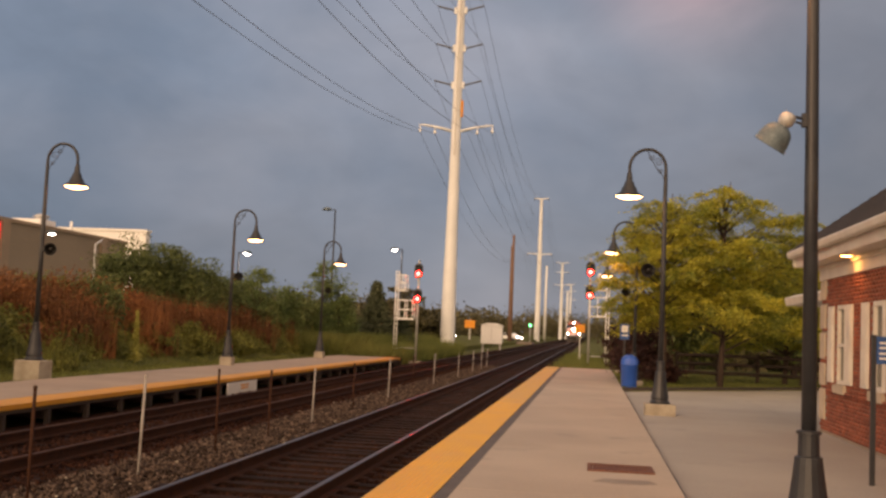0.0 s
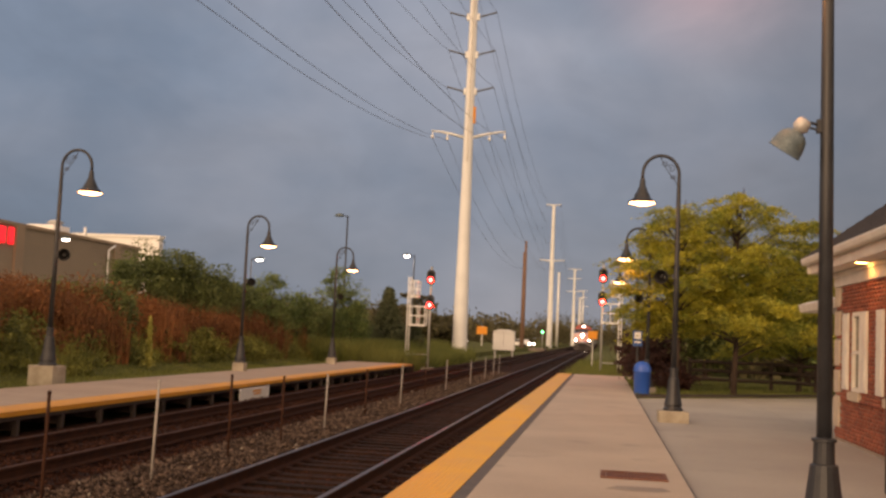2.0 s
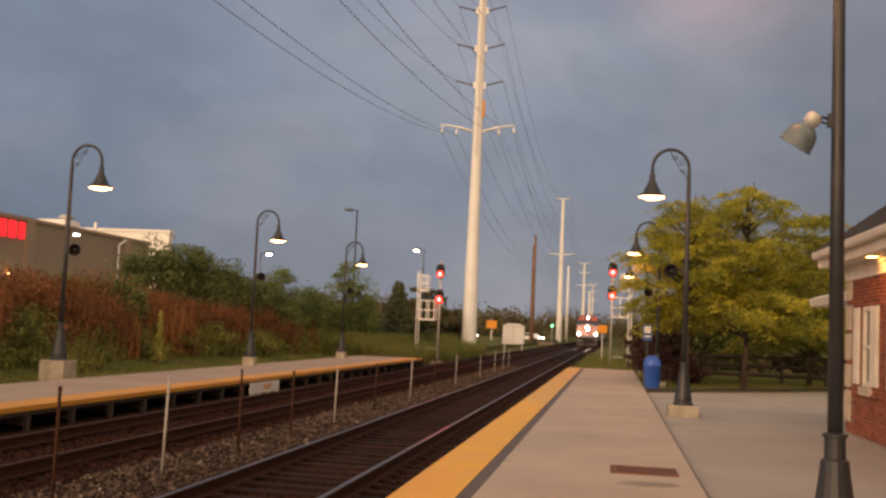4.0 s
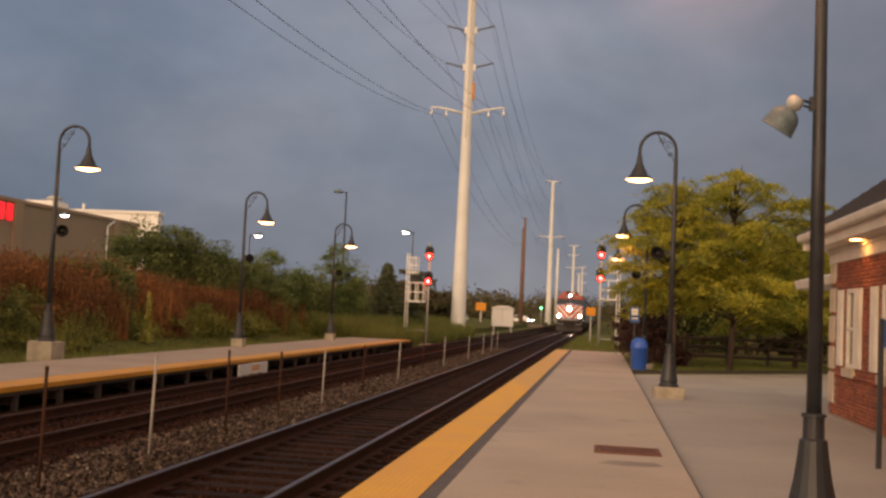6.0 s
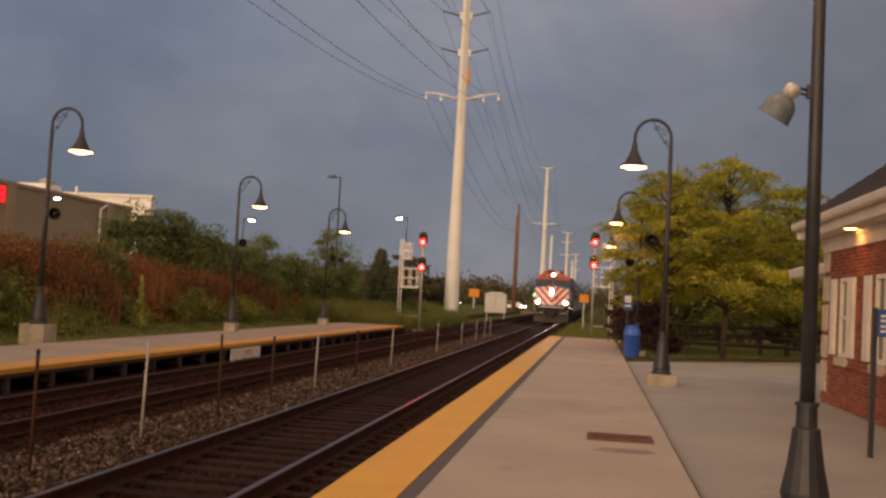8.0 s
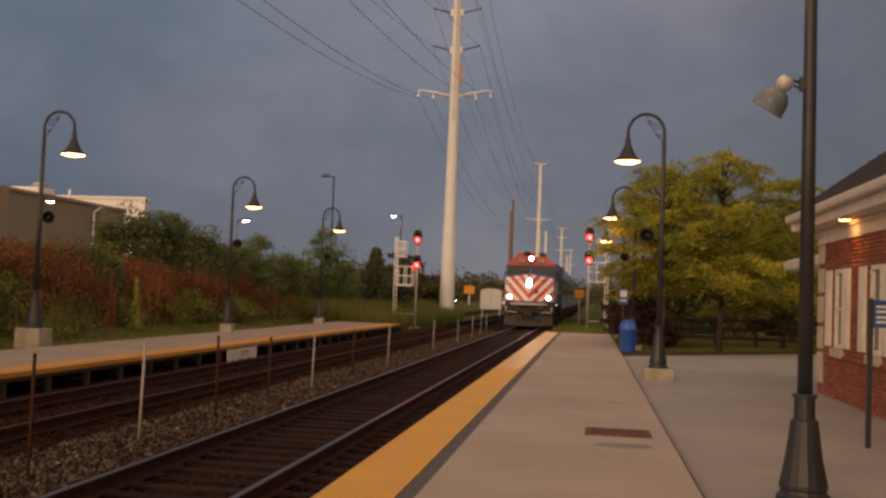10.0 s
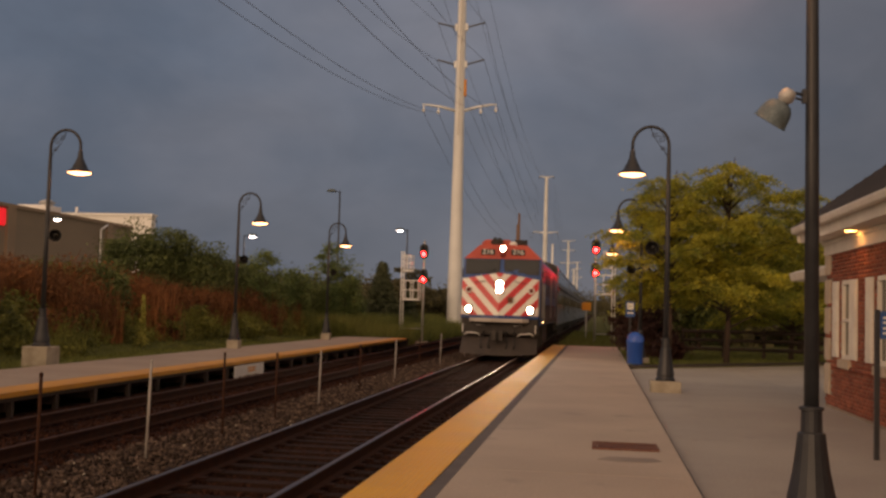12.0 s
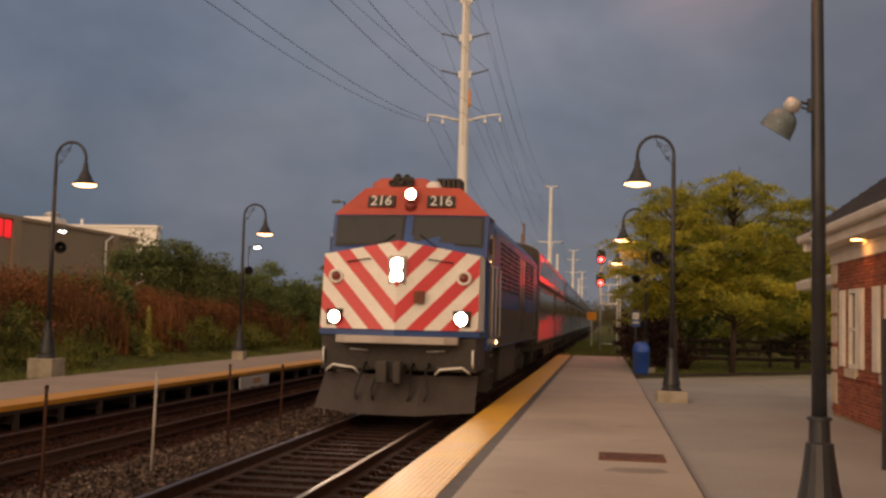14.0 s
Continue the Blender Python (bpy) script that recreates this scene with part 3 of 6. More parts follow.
def station_lamp(m, arm, foot_w, foot_h, label, horn=None, horn_grey=None, scale=1.0, lift=0.0):
    """Black goose-neck lamp; arm = +1 or -1, the side to which the neck bends."""
    lamp = thing("station_lamp", label, "lamp post", m, "platform lamps")
    if foot_h:
        bm = bmesh.new()
        prism(bm, [(-foot_w / 2, -foot_w / 2), (foot_w / 2, -foot_w / 2), (foot_w / 2, foot_w / 2), (-foot_w / 2, foot_w / 2)], "z", -0.3, foot_h)
        part("footing", bm, FOOTING, lamp, "square concrete footing", bevel=0.02)
    z = foot_h
    s = scale
    base = [(0.0, z), (0.235 * s, z), (0.235 * s, z + 0.045), (0.205 * s, z + 0.07), (0.195 * s, z + 0.10), (0.21 * s, z + 0.115), (0.21 * s, z + 0.15), (0.205 * s, z + 0.17),
            (0.165 * s, z + 0.36), (0.138 * s, z + 0.55), (0.12 * s, z + 0.70), (0.118 * s, z + 0.705), (0.094 * s, z + 0.715), (0.090 * s, z + 0.90), (0.108 * s, z + 0.905), (0.108 * s, z + 0.93), (0.07 * s, z + 0.94), (0.0, z + 0.94)]
    part("base", made(lathe, base, 16, None, False), BLACK_IRON, lamp, "fluted flared cast base")
    bm = bmesh.new()
    neck = [(arm * (0.4 - 0.4 * math.cos(a)), 0, 5.42 + lift + 0.42 * math.sin(a)) for a in (math.pi * k / 16 for k in range(17))]
    tube(bm, [(0, 0, z + 0.92), (0, 0, 3.2), (0, 0, 5.0 + lift)] + neck + [(arm * 0.8, 0, 5.3 + lift)], [0.066 * s, 0.06 * s, 0.05 * s] + [0.036] * 17 + [0.034], 14)
    part("pole", bm, BLACK_IRON, lamp, "black tapered pole with a bent neck")
    bm = bmesh.new()
    for cx, cz, r, st, fl in ((0.17, 5.55, 0.095, 0.5, 1), (0.33, 5.66, 0.075, 2.2, 1), (0.12, 5.36, 0.06, 2.6, -1)):
        tube(bm, [(arm * x, y, zz + lift) for x, y, zz in spiral(cx, cz, r, 1.35, st, fl)], 0.0085, 6)
    tube(bm, [(arm * 0.0, 0, 5.12 + lift), (arm * 0.1, 0, 5.30 + lift), (arm * 0.24, 0, 5.47 + lift), (arm * 0.42, 0, 5.82 + lift)], 0.009, 6)
    part("scrollwork", bm, BLACK_IRON, lamp, "curled iron scrollwork")
    mm = Matrix.Translation((arm * 0.8, 0, 4.76 + lift))
    shade = part("shade", made(lathe, [(0.045, 0.56), (0.06, 0.50), (0.075, 0.36), (0.10, 0.33), (0.125, 0.25), (0.17, 0.18), (0.185, 0.12), (0.27, 0.05), (0.31, 0.0), (0.30, -0.005), (0.255, 0.04), (0.15, 0.13)], 24, mm), BLACK_IRON, lamp, "black bell-shaped lamp shade")
    part("lens", made(lathe, [(0.0, -0.055), (0.13, -0.045), (0.23, -0.02), (0.295, 0.004), (0.29, 0.012), (0.0, 0.012)], 24, mm), LAMP_WARM, shade, "glowing warm-white lens")
    if horn:
        add_horn(lamp, horn[0], horn[1], horn_grey)
    return lamp


def horn_pose(at, mouth):
    """A pose whose -z looks along mouth."""
    d = -Vector(mouth).normalized()
    return Matrix.Translation(at) @ d.to_track_quat("Z", "Y").to_matrix().to_4x4()


DARKHORN = SIGNAL_BLACK
near_horn = (horn_pose((-0.30, 0.0, 3.57), (-0.52, 0.24, -0.82)), (-0.06, 0, 3.70))
side_horn_r = (horn_pose((-0.30, -0.02, 3.18), (-0.35, -0.9, -0.1)), (-0.06, 0, 3.2))
side_horn_l = (horn_pose((0.26, -0.02, 3.18), (0.3, -0.95, -0.05)), (0.06, 0, 3.2))
station_lamp(pose(1.925, 9.75, -0.06, 0, -0.35, 0), -1, 0.6, 0.0, "tall black goose-neck platform lamp with a grey horn", near_horn, FLOODGREY, 1.0, 0.38)
station_lamp(pose(1.545, 24.0, -0.06), -1, 0.66, 0.24, "lit black goose-neck lamp on a square concrete footing", side_horn_r, DARKHORN, 0.92, 0.06)
station_lamp(pose(1.47, 36.6, -0.03), -1, 0.6, 0.18, "lit black goose-neck lamp beside the yellow-green tree", side_horn_r, DARKHORN, 0.92, -0.28)
station_lamp(pose(1.44, 49.0, -0.03), -1, 0.6, 0.18, "lit black goose-neck lamp near the platform's end", None, None, 0.92, -0.4)
station_lamp(pose(-13.63, 24.7, 0), 1, 0.66, 0.42, "lit black goose-neck lamp on a big pale footing", side_horn_l, DARKHORN, 0.92)
station_lamp(pose(-12.80, 36.5, 0), 1, 0.42, 0.30, "lit black goose-neck lamp behind the far platform", side_horn_l, DARKHORN, 0.9, -0.27)
station_lamp(pose(-12.68, 49.0, 0), 1, 0.42, 0.30, "lit black goose-neck lamp at the far platform's end", side_horn_l, DARKHORN, 0.9, -0.31)


# ---- signals ----
def signal(m, lens_z, side, ladder_x, label):
    """Two-headed colour light signal with a ladder and work cages at its side."""
    sig = thing("railway_signal", label, "railway signal", m, "railway signals")
    top = lens_z[0] + 0.75
    bm = bmesh.new()
    tube(bm, [(0, 0, -0.6), (0, 0, top)], 0.07, 12)
    lathe(bm, [(0.0, top), (0.09, top), (0.07, top + 0.06), (0.0, top + 0.1)], 12)
    part("mast", bm, ALU, sig, "pale aluminium mast")
    part("base", made(box, -0.35, -0.35, -0.9, 0.35, 0.35, -0.42), FOOTING, sig, "concrete base")
    for z in lens_z:
        bm = bmesh.new()
        outline = [(0.27 * math.cos(a), z + (0.36 if math.sin(a) > 0 else 0.0) + 0.27 * math.sin(a)) for a in (2 * math.pi * k / 28 for k in range(28))]
        prism(bm, outline, "y", -0.16, -0.10)
        box(bm, -0.19, -0.10, z - 0.18, 0.19, 0.12, z + 0.55)
        head = part("signal_head", bm, SIGNAL_BLACK, sig, "black oval signal head")
        for k, dz in enumerate((0.0, 0.36)):
            bm = bmesh.new()
            ring = [(0.15 * math.cos(a), 0.15 * math.sin(a)) for a in (math.pi * (-0.15 + 1.3 * j / 14) for j in range(15))]
            a = [bm.verts.new((x, -0.16, z + dz + h)) for x, h in ring]
            b = [bm.verts.new((x * 1.02, -0.42 if j in range(3, 12) else -0.28, z + dz + h)) for j, (x, h) in enumerate(ring)]
            for j in range(14):
                bm.faces.new((a[j], a[j + 1], b[j + 1], b[j]))
            hood = part("hood", bm, SIGNAL_BLACK, head)
            mod = hood.modifiers.new("thick", "SOLIDIFY")
            mod.thickness = 0.012
            mm = pose(0, -0.165, z + dz, 90)
            part("lens", made(lathe, [(0.0, 0.04), (0.09, 0.03), (0.145, 0.0), (0.145, -0.01)], 18, mm), SIGNAL_RED if k == 0 else GLASS_DARK, head, "glowing red lens" if k == 0 else "unlit dark lens")
    lx = ladder_x
    bm = bmesh.new()
    for dx in (0.0, side * 0.16):
        tube(bm, [(lx + dx, 0.1, -0.5), (lx + dx, 0.1, lens_z[0] + 0.15)], 0.035, 8)
    z = -0.3
    while z < lens_z[0]:
        tube(bm, [(lx, 0.1, z), (lx + side * 0.16, 0.1, z)], 0.016, 6)
        z += 0.3
    part("ladder", bm, WHITE_METAL, sig, "white steel ladder")
    for z0, z1, w in ((lens_z[0] - 1.05, lens_z[0] - 0.1, 0.48), (lens_z[1] - 1.25, lens_z[1] - 0.1, 0.95)):
        a, b = lx + side * -0.05, lx + side * -0.05 - side * w
        a, b = min(a, b), max(a, b)
        cage = part("cage", made(box, a, -0.35, z0 - 0.05, b, 0.45, z0), WHITE_METAL, sig, "white steel work cage floor")
        for zz in (z0 + 0.03, (z0 + z1) / 2, z1):
            for y in (-0.35, 0.45):
                part("bar", made(box, a, y - 0.022, zz - 0.022, b, y + 0.022, zz + 0.022), WHITE_METAL, cage)
            for x in (a, b):
                part("bar", made(box, x - 0.022, -0.328, zz - 0.022, x + 0.022, 0.428, zz + 0.022), WHITE_METAL, cage)
        for x in (a, (a + b) / 2, b):
            for y in (-0.35, 0.45):
                part("upright", made(box, x - 0.024, y - 0.024, z0, x + 0.024, y + 0.024, z1), WHITE_METAL, cage)
    part("crossbar", made(tube, [(lx, 0.1, 0.35), (0, 0.05, 0.35)], 0.035, 8), ALU, sig)
    return sig


signal(pose(-10.55, 64, 0), (4.90, 3.36), -1, -1.25, "two-headed signal showing red beside the far track")
signal(pose(-0.14, 64, 0), (5.36, 3.97), 1, 1.0, "two-headed signal showing red past the platform's end")


# ---- power line ----
def pylon(m):
    p = thing("power_pylon", "tall pale tapered steel monopole carrying power lines", "pylon", m, "power line pylons")
    prof = [(0.74, -0.7), (0.62, 8.2), (0.605, 8.25), (0.49, 17.0), (0.50, 17.05), (0.475, 18.2), (0.36, 36.0), (0.0, 36.05)]
    part("shaft", made(lathe, prof, 12, None, False), GALV, p, "pale galvanised tapered shaft")
    part("base_plate", made(lathe, [(0.0, -0.28), (1.0, -0.28), (1.0, -0.7), (0, -0.7)], 16, None, False), FOOTING, p, "concrete foundation")
    part("cable_channel", made(box, -0.07, -0.56, 18.2, 0.07, -0.33, 35.5), ALU, p, "grey channel up the shaft")
    for s in (-1, 1):
        bm = bmesh.new()
        tube(bm, [(s * 0.35, 0, 20.6), (s * 1.8, 0, 20.98), (s * 3.0, 0, 21.18), (s * 3.6, 0, 21.2)], [0.15, 0.12, 0.09, 0.07], 8)
        part("crossarm", bm, GALV, p, "curved pale crossarm")
        for x in (2.05, 3.5):
            part("hanger", made(lathe, [(0.0, 0.0), (0.05, 0.0), (0.05, -0.3), (0.13, -0.32), (0.13, -0.6), (0.05, -0.62), (0, -0.62)], 8, pose(s * x, 0, 20.95 if x < 3 else 21.1)), WHITE_METAL, p, "white line hanger")
        for z in (25.08, 28.7, 32.45):
            bm = bmesh.new()
            pts = [(s * (0.45 + 1.85 * k / 16), 0, z + 0.48 * k / 16) for k in range(17)]
            tube(bm, pts, [0.10 if k % 2 else 0.06 for k in range(17)], 8)
            part("insulator", bm, CABLE, p, "dark ribbed post insulator")
            part("bracket", made(box, s * 0.36, -0.16, z - 0.3, s * 0.62, 0.16, z + 0.35), GALV, p)
    part("marker", made(box, 0.40, -0.2, 22.0, 0.62, 0.1, 23.6), ORANGE, p, "orange marker board")
    return p


def far_pylon(m, h, arms, label):
    """A plainer monopole further down the line: straight crossarms with short hangers."""
    p = thing("power_pylon", label, "pylon", m, "power line pylons")
    part("shaft", made(lathe, [(0.72, -0.7), (0.55, h * 0.45), (0.36, h), (0.0, h + 0.05)], 12, None, False), GALV, p, "pale galvanised tapered shaft")
    for z, w in arms:
        arm = part("crossarm", made(tube, [(-w, 0, z + 0.25), (-w * 0.5, 0, z + 0.12), (0, 0, z), (w * 0.5, 0, z + 0.12), (w, 0, z + 0.25)], [0.10, 0.15, 0.2, 0.15, 0.10], 8), GALV, p, "pale straight crossarm")
        for s in (-1, 1):
            part("hanger", made(lathe, [(0.0, 0.0), (0.06, 0.0), (0.13, -0.3), (0.06, -0.6), (0, -0.6)], 8, pose(s * w * 0.95, 0, z + 0.2)), CABLE, arm)
    return p


PYLON_Y = (-60, 100, 260, 420, 600)
first_pylon = pylon(pose(-13.5, PYLON_Y[1], 0))
copy_thing(first_pylon, pose(-13.5, PYLON_Y[0], 0))
far_pylon(pose(-13.1, PYLON_Y[2], 0), 34.5, ((34.4, 1.8), (20.7, 3.1)), "tall pale monopole with a flat top arm and one lower crossarm")
far_pylon(pose(-12.0, PYLON_Y[3], 0), 29.4, ((29.3, 2.6), (25.6, 2.6), (20.6, 3.2)), "distant pale monopole with three crossarms")
far_pylon(pose(-9.9, PYLON_Y[3] + 12, 0), 18.5, ((18.3, 1.2),), "short pale monopole beside a taller one")
far_pylon(pose(-12.0, PYLON_Y[4], 0), 29.4, ((29.3, 2.6), (25.6, 2.6), (20.6, 3.2)), "very distant pale monopole with three crossarms")
for x, z in [(s * 3.5, 20.5) for s in (-1, 1)] + [(s * 2.05, 20.35) for s in (-1, 1)] + [(s * 2.3, zz) for s in (-1, 1) for zz in (25.5, 29.15, 32.9)] + [(0.0, 36.0)]:
    bm = bmesh.new()
    for a, b in zip(PYLON_Y[:3], PYLON_Y[1:4]):
        pts = [(-13.5 + x, a + (b - a) * k / 28, z - 4 * 6.0 * (b - a) ** 2 / 25600 * (k / 28) * (1 - k / 28)) for k in range(29)]
        tube(bm, pts, 0.018, 5)
    tagged(part("power_cable", bm, CABLE), "dark sagging overhead power cable between pylons", "cable", "overhead power cables")


def plain_pole(name, m, h, r0, r1, mat, label, cross=()):
    p = thing(name, label, "utility pole", m)
    part("shaft", made(tube, [(0, 0, -1), (0, 0, h * 0.5), (0, 0, h)], [r0, (r0 + r1) / 2, r1], 10), mat, p)
    for z, w in cross:
        part("crossarm", made(box, -w, -0.08, z - 0.08, w, 0.08, z + 0.08), mat, p)


plain_pole("utility_pole", pose(-14.3, 190, 0), 19.0, 0.30, 0.20, POLE_WOOD, "tall brown wooden utility pole")
plain_pole("utility_pole", pose(-14.75, 192, 0), 17.2, 0.24, 0.16, POLE_WOOD, "brown wooden utility pole standing close beside another")
plain_pole("steel_pole", pose(-13.0, 300, 0), 20.5, 0.42, 0.3, GALV, "plain pale steel pole beside the tracks")


def parking_lamp(m, h, reach, lit, label):
    p = thing("parking_lamp", label, "lamp post", m, "parking lot lamps")
    part("pole", made(tube, [(0, 0, -0.8), (0, 0, h)], [0.09, 0.06], 8), BLACK_IRON, p)
    part("arm", made(tube, [(0, 0, h - 0.05), (reach * 0.5, 0, h)], 0.035, 6), BLACK_IRON, p)
    bm = bmesh.new()
    a = reach * 0.35
    lathe(bm, [(0.0, 0.17), (0.2, 0.15), (0.36, 0.05), (0.38, -0.08), (0.0, -0.08)], 14, pose(a * 1.9, 0, h, 0, 0, 0) @ Matrix.Diagonal((1.0, 0.8, 1.0, 1.0)))
    head = part("head", bm, FLOODGREY, p, "grey lamp head")
    if lit:
        part("lens", made(lathe, [(0.0, -0.16), (0.15, -0.14), (0.27, -0.085), (0.0, -0.085)], 14, pose(a * 1.9, 0, h)), LAMP_WHITE, head, "glowing white lens")


parking_lamp(pose(-20.0, 80, 0), 10.5, -1.0, False, "tall unlit parking lot lamp behind young trees")
parking_lamp(pose(-16.4, 90, 0), 8.3, -1.0, True, "lit white parking lot lamp behind the signal")
parking_lamp(pose(-27.6, 80, 0), 6.9, 1.0, True, "lit white parking lot lamp behind the shrubs")
parking_lamp(pose(-38.6, 70, 0), 7.2, 1.0, True, "lit white lamp near the store wall")


# ---- fence posts between the tracks ----
rng = random.Random(11)
for y, pale, h in ((10.3, 0, 1.25), (13.0, 1, 1.27), (15.8, 0, 1.25), (18.5, 0, 1.14), (21.5, 1, 1.08), (25.3, 0, 1.08), (29.8, 1, 1.10), (34.0, 0, 1.05), (38.6, 1, 1.08), (45.8, 1, 0.95), (51.5, 1, 1.0), (55.5, 1, 1.05), (58.5, 1, 1.05), (66, 0, 0.95)):
    bm = bmesh.new()
    tube(bm, [(0, 0, -0.35), (0, 0, h)], 0.0185, 8)
    lathe(bm, [(0.022, h - 0.02), (0.022, h + 0.02), (0.0, h + 0.03)], 8)
    ob = part("fence_post", bm, POST_GREY if pale else RAIL_SIDE)
    ob.matrix_basis = pose(-5.65, y, -0.41, rng.uniform(-1.5, 1.5), 1.2 if pale else 0.2, 0)
    tagged(ob, "pale steel fence post standing in the ballast" if pale else "dark steel fence post standing in the ballast", "post", "fence posts between the tracks")


# ---- platform furniture ----
def drain_grate():
    g = thing("drain_grate", "rusty iron drain grate set in the platform", "drain", pose(0.405, 13.33, 0))
    bm = bmesh.new()
    for x0, y0, x1, y1 in ((-0.40, -0.33, 0.40, -0.27), (-0.40, 0.27, 0.40, 0.33), (-0.40, -0.27, -0.34, 0.27), (0.34, -0.27, 0.40, 0.27)):
        box(bm, x0, y0, -0.02, x1, y1, 0.022)
    part("frame", bm, RUSTY, g, bevel=0.004)
    for k in range(16):
        x = -0.32 + 0.64 * k / 15
        part("bar", made(box, x - 0.012, -0.268, -0.02, x + 0.012, 0.268, 0.016), RUSTY, g)
    part("pan", made(box, -0.33, -0.26, 0.001, 0.33, 0.26, 0.006), RUSTY, g)


drain_grate()


def litter_bin():
    b = thing("litter_bin", "blue domed plastic litter bin beside the lawn", "bin", pose(1.27, 35.3, -0.03))
    part("body", made(lathe, [(0.0, 0.0), (0.23, 0.0), (0.25, 0.03), (0.27, 0.72), (0.285, 0.73), (0.285, 0.77), (0.0, 0.77)], 22), BIN_BLUE, b, "ribbed blue barrel")
    lid = part("lid", made(lathe, [(0.28, 0.772), (0.27, 0.86), (0.22, 0.98), (0.12, 1.05), (0.0, 1.07)], 22), BIN_BLUE, b, "blue dome lid")
    part("flap", made(box, -0.13, 0.24, 0.80, 0.13, 0.285, 0.93), SIGNAL_BLACK, lid, "dark push flap")
    part("foot", made(lathe, [(0.0, -0.02), (0.24, -0.02), (0.24, 0.0), (0.0, 0.0)], 18), BLACK_IRON, b)


litter_bin()


def information_sign():
    s = thing("information_sign", "blue sign panel on a thin black post by the station", "sign", pose(3.46, 13.75, 0))
    part("post", made(box, -0.03, -0.03, -0.10, 0.03, 0.03, 1.78), BLACK_IRON, s, "black square post", bevel=0.004)
    panel = part("panel", made(box, 0.03, -0.035, 1.42, 0.50, -0.012, 1.76), SIGN_BLUE, s, "blue panel")
    for z, w in ((1.68, 0.34), (1.62, 0.40), (1.55, 0.25), (1.49, 0.36)):
        part("text_bar", made(box, 0.06, -0.040, z - 0.013, 0.06 + w, -0.036, z + 0.013), PAPER, panel, "white line of writing")


information_sign()


def small_sign():
    s = thing("platform_sign", "small blue and white sign on a dark post", "sign", pose(1.15, 37.2, -0.03))
    part("post", made(box, -0.03, -0.03, -0.1, 0.03, 0.03, 2.1), BLACK_IRON, s)
    panel = part("panel", made(box, -0.16, -0.05, 1.55, 0.16, -0.032, 2.08), SIGN_BLUE, s, "blue panel")
    part("emblem", made(box, -0.11, -0.056, 1.80, 0.11, -0.052, 2.03), PAPER, panel, "white square emblem")
    part("text_bar", made(box, -0.11, -0.056, 1.66, 0.11, -0.052, 1.71), PAPER, panel, "white line of writing")


small_sign()


def edge_panel():
    s = thing("warning_panel", "white warning panel with orange writing on the far platform face", "sign", pose(-9.70, 29.05, 0))
    part("board", made(box, -0.01, -1.25, -0.54, 0.02, 1.25, -0.10), PAPER, s, "white board")
    for y0, y1, z in ((-0.2, 0.5, -0.2), (-0.15, 0.45, -0.28), (-0.6, 0.7, -0.42)):
        part("text_bar", made(box, 0.021, y0, z - 0.025, 0.024, y1, z + 0.025), ORANGE if z > -0.4 else STONE, s, "orange line of writing")
    for y in (-1.1, 1.1):
        part("stake", made(box, -0.02, y - 0.04, -0.75, 0.0, y + 0.04, -0.1), CREOSOTE, s)


edge_panel()


# ---- station house ----
WX, WY0, WY1, WZ = 4.50, 0.0, 21.80, 3.16
WINDOWS = [20.07, 17.57, 15.07, 12.57, 10.07, 7.57]


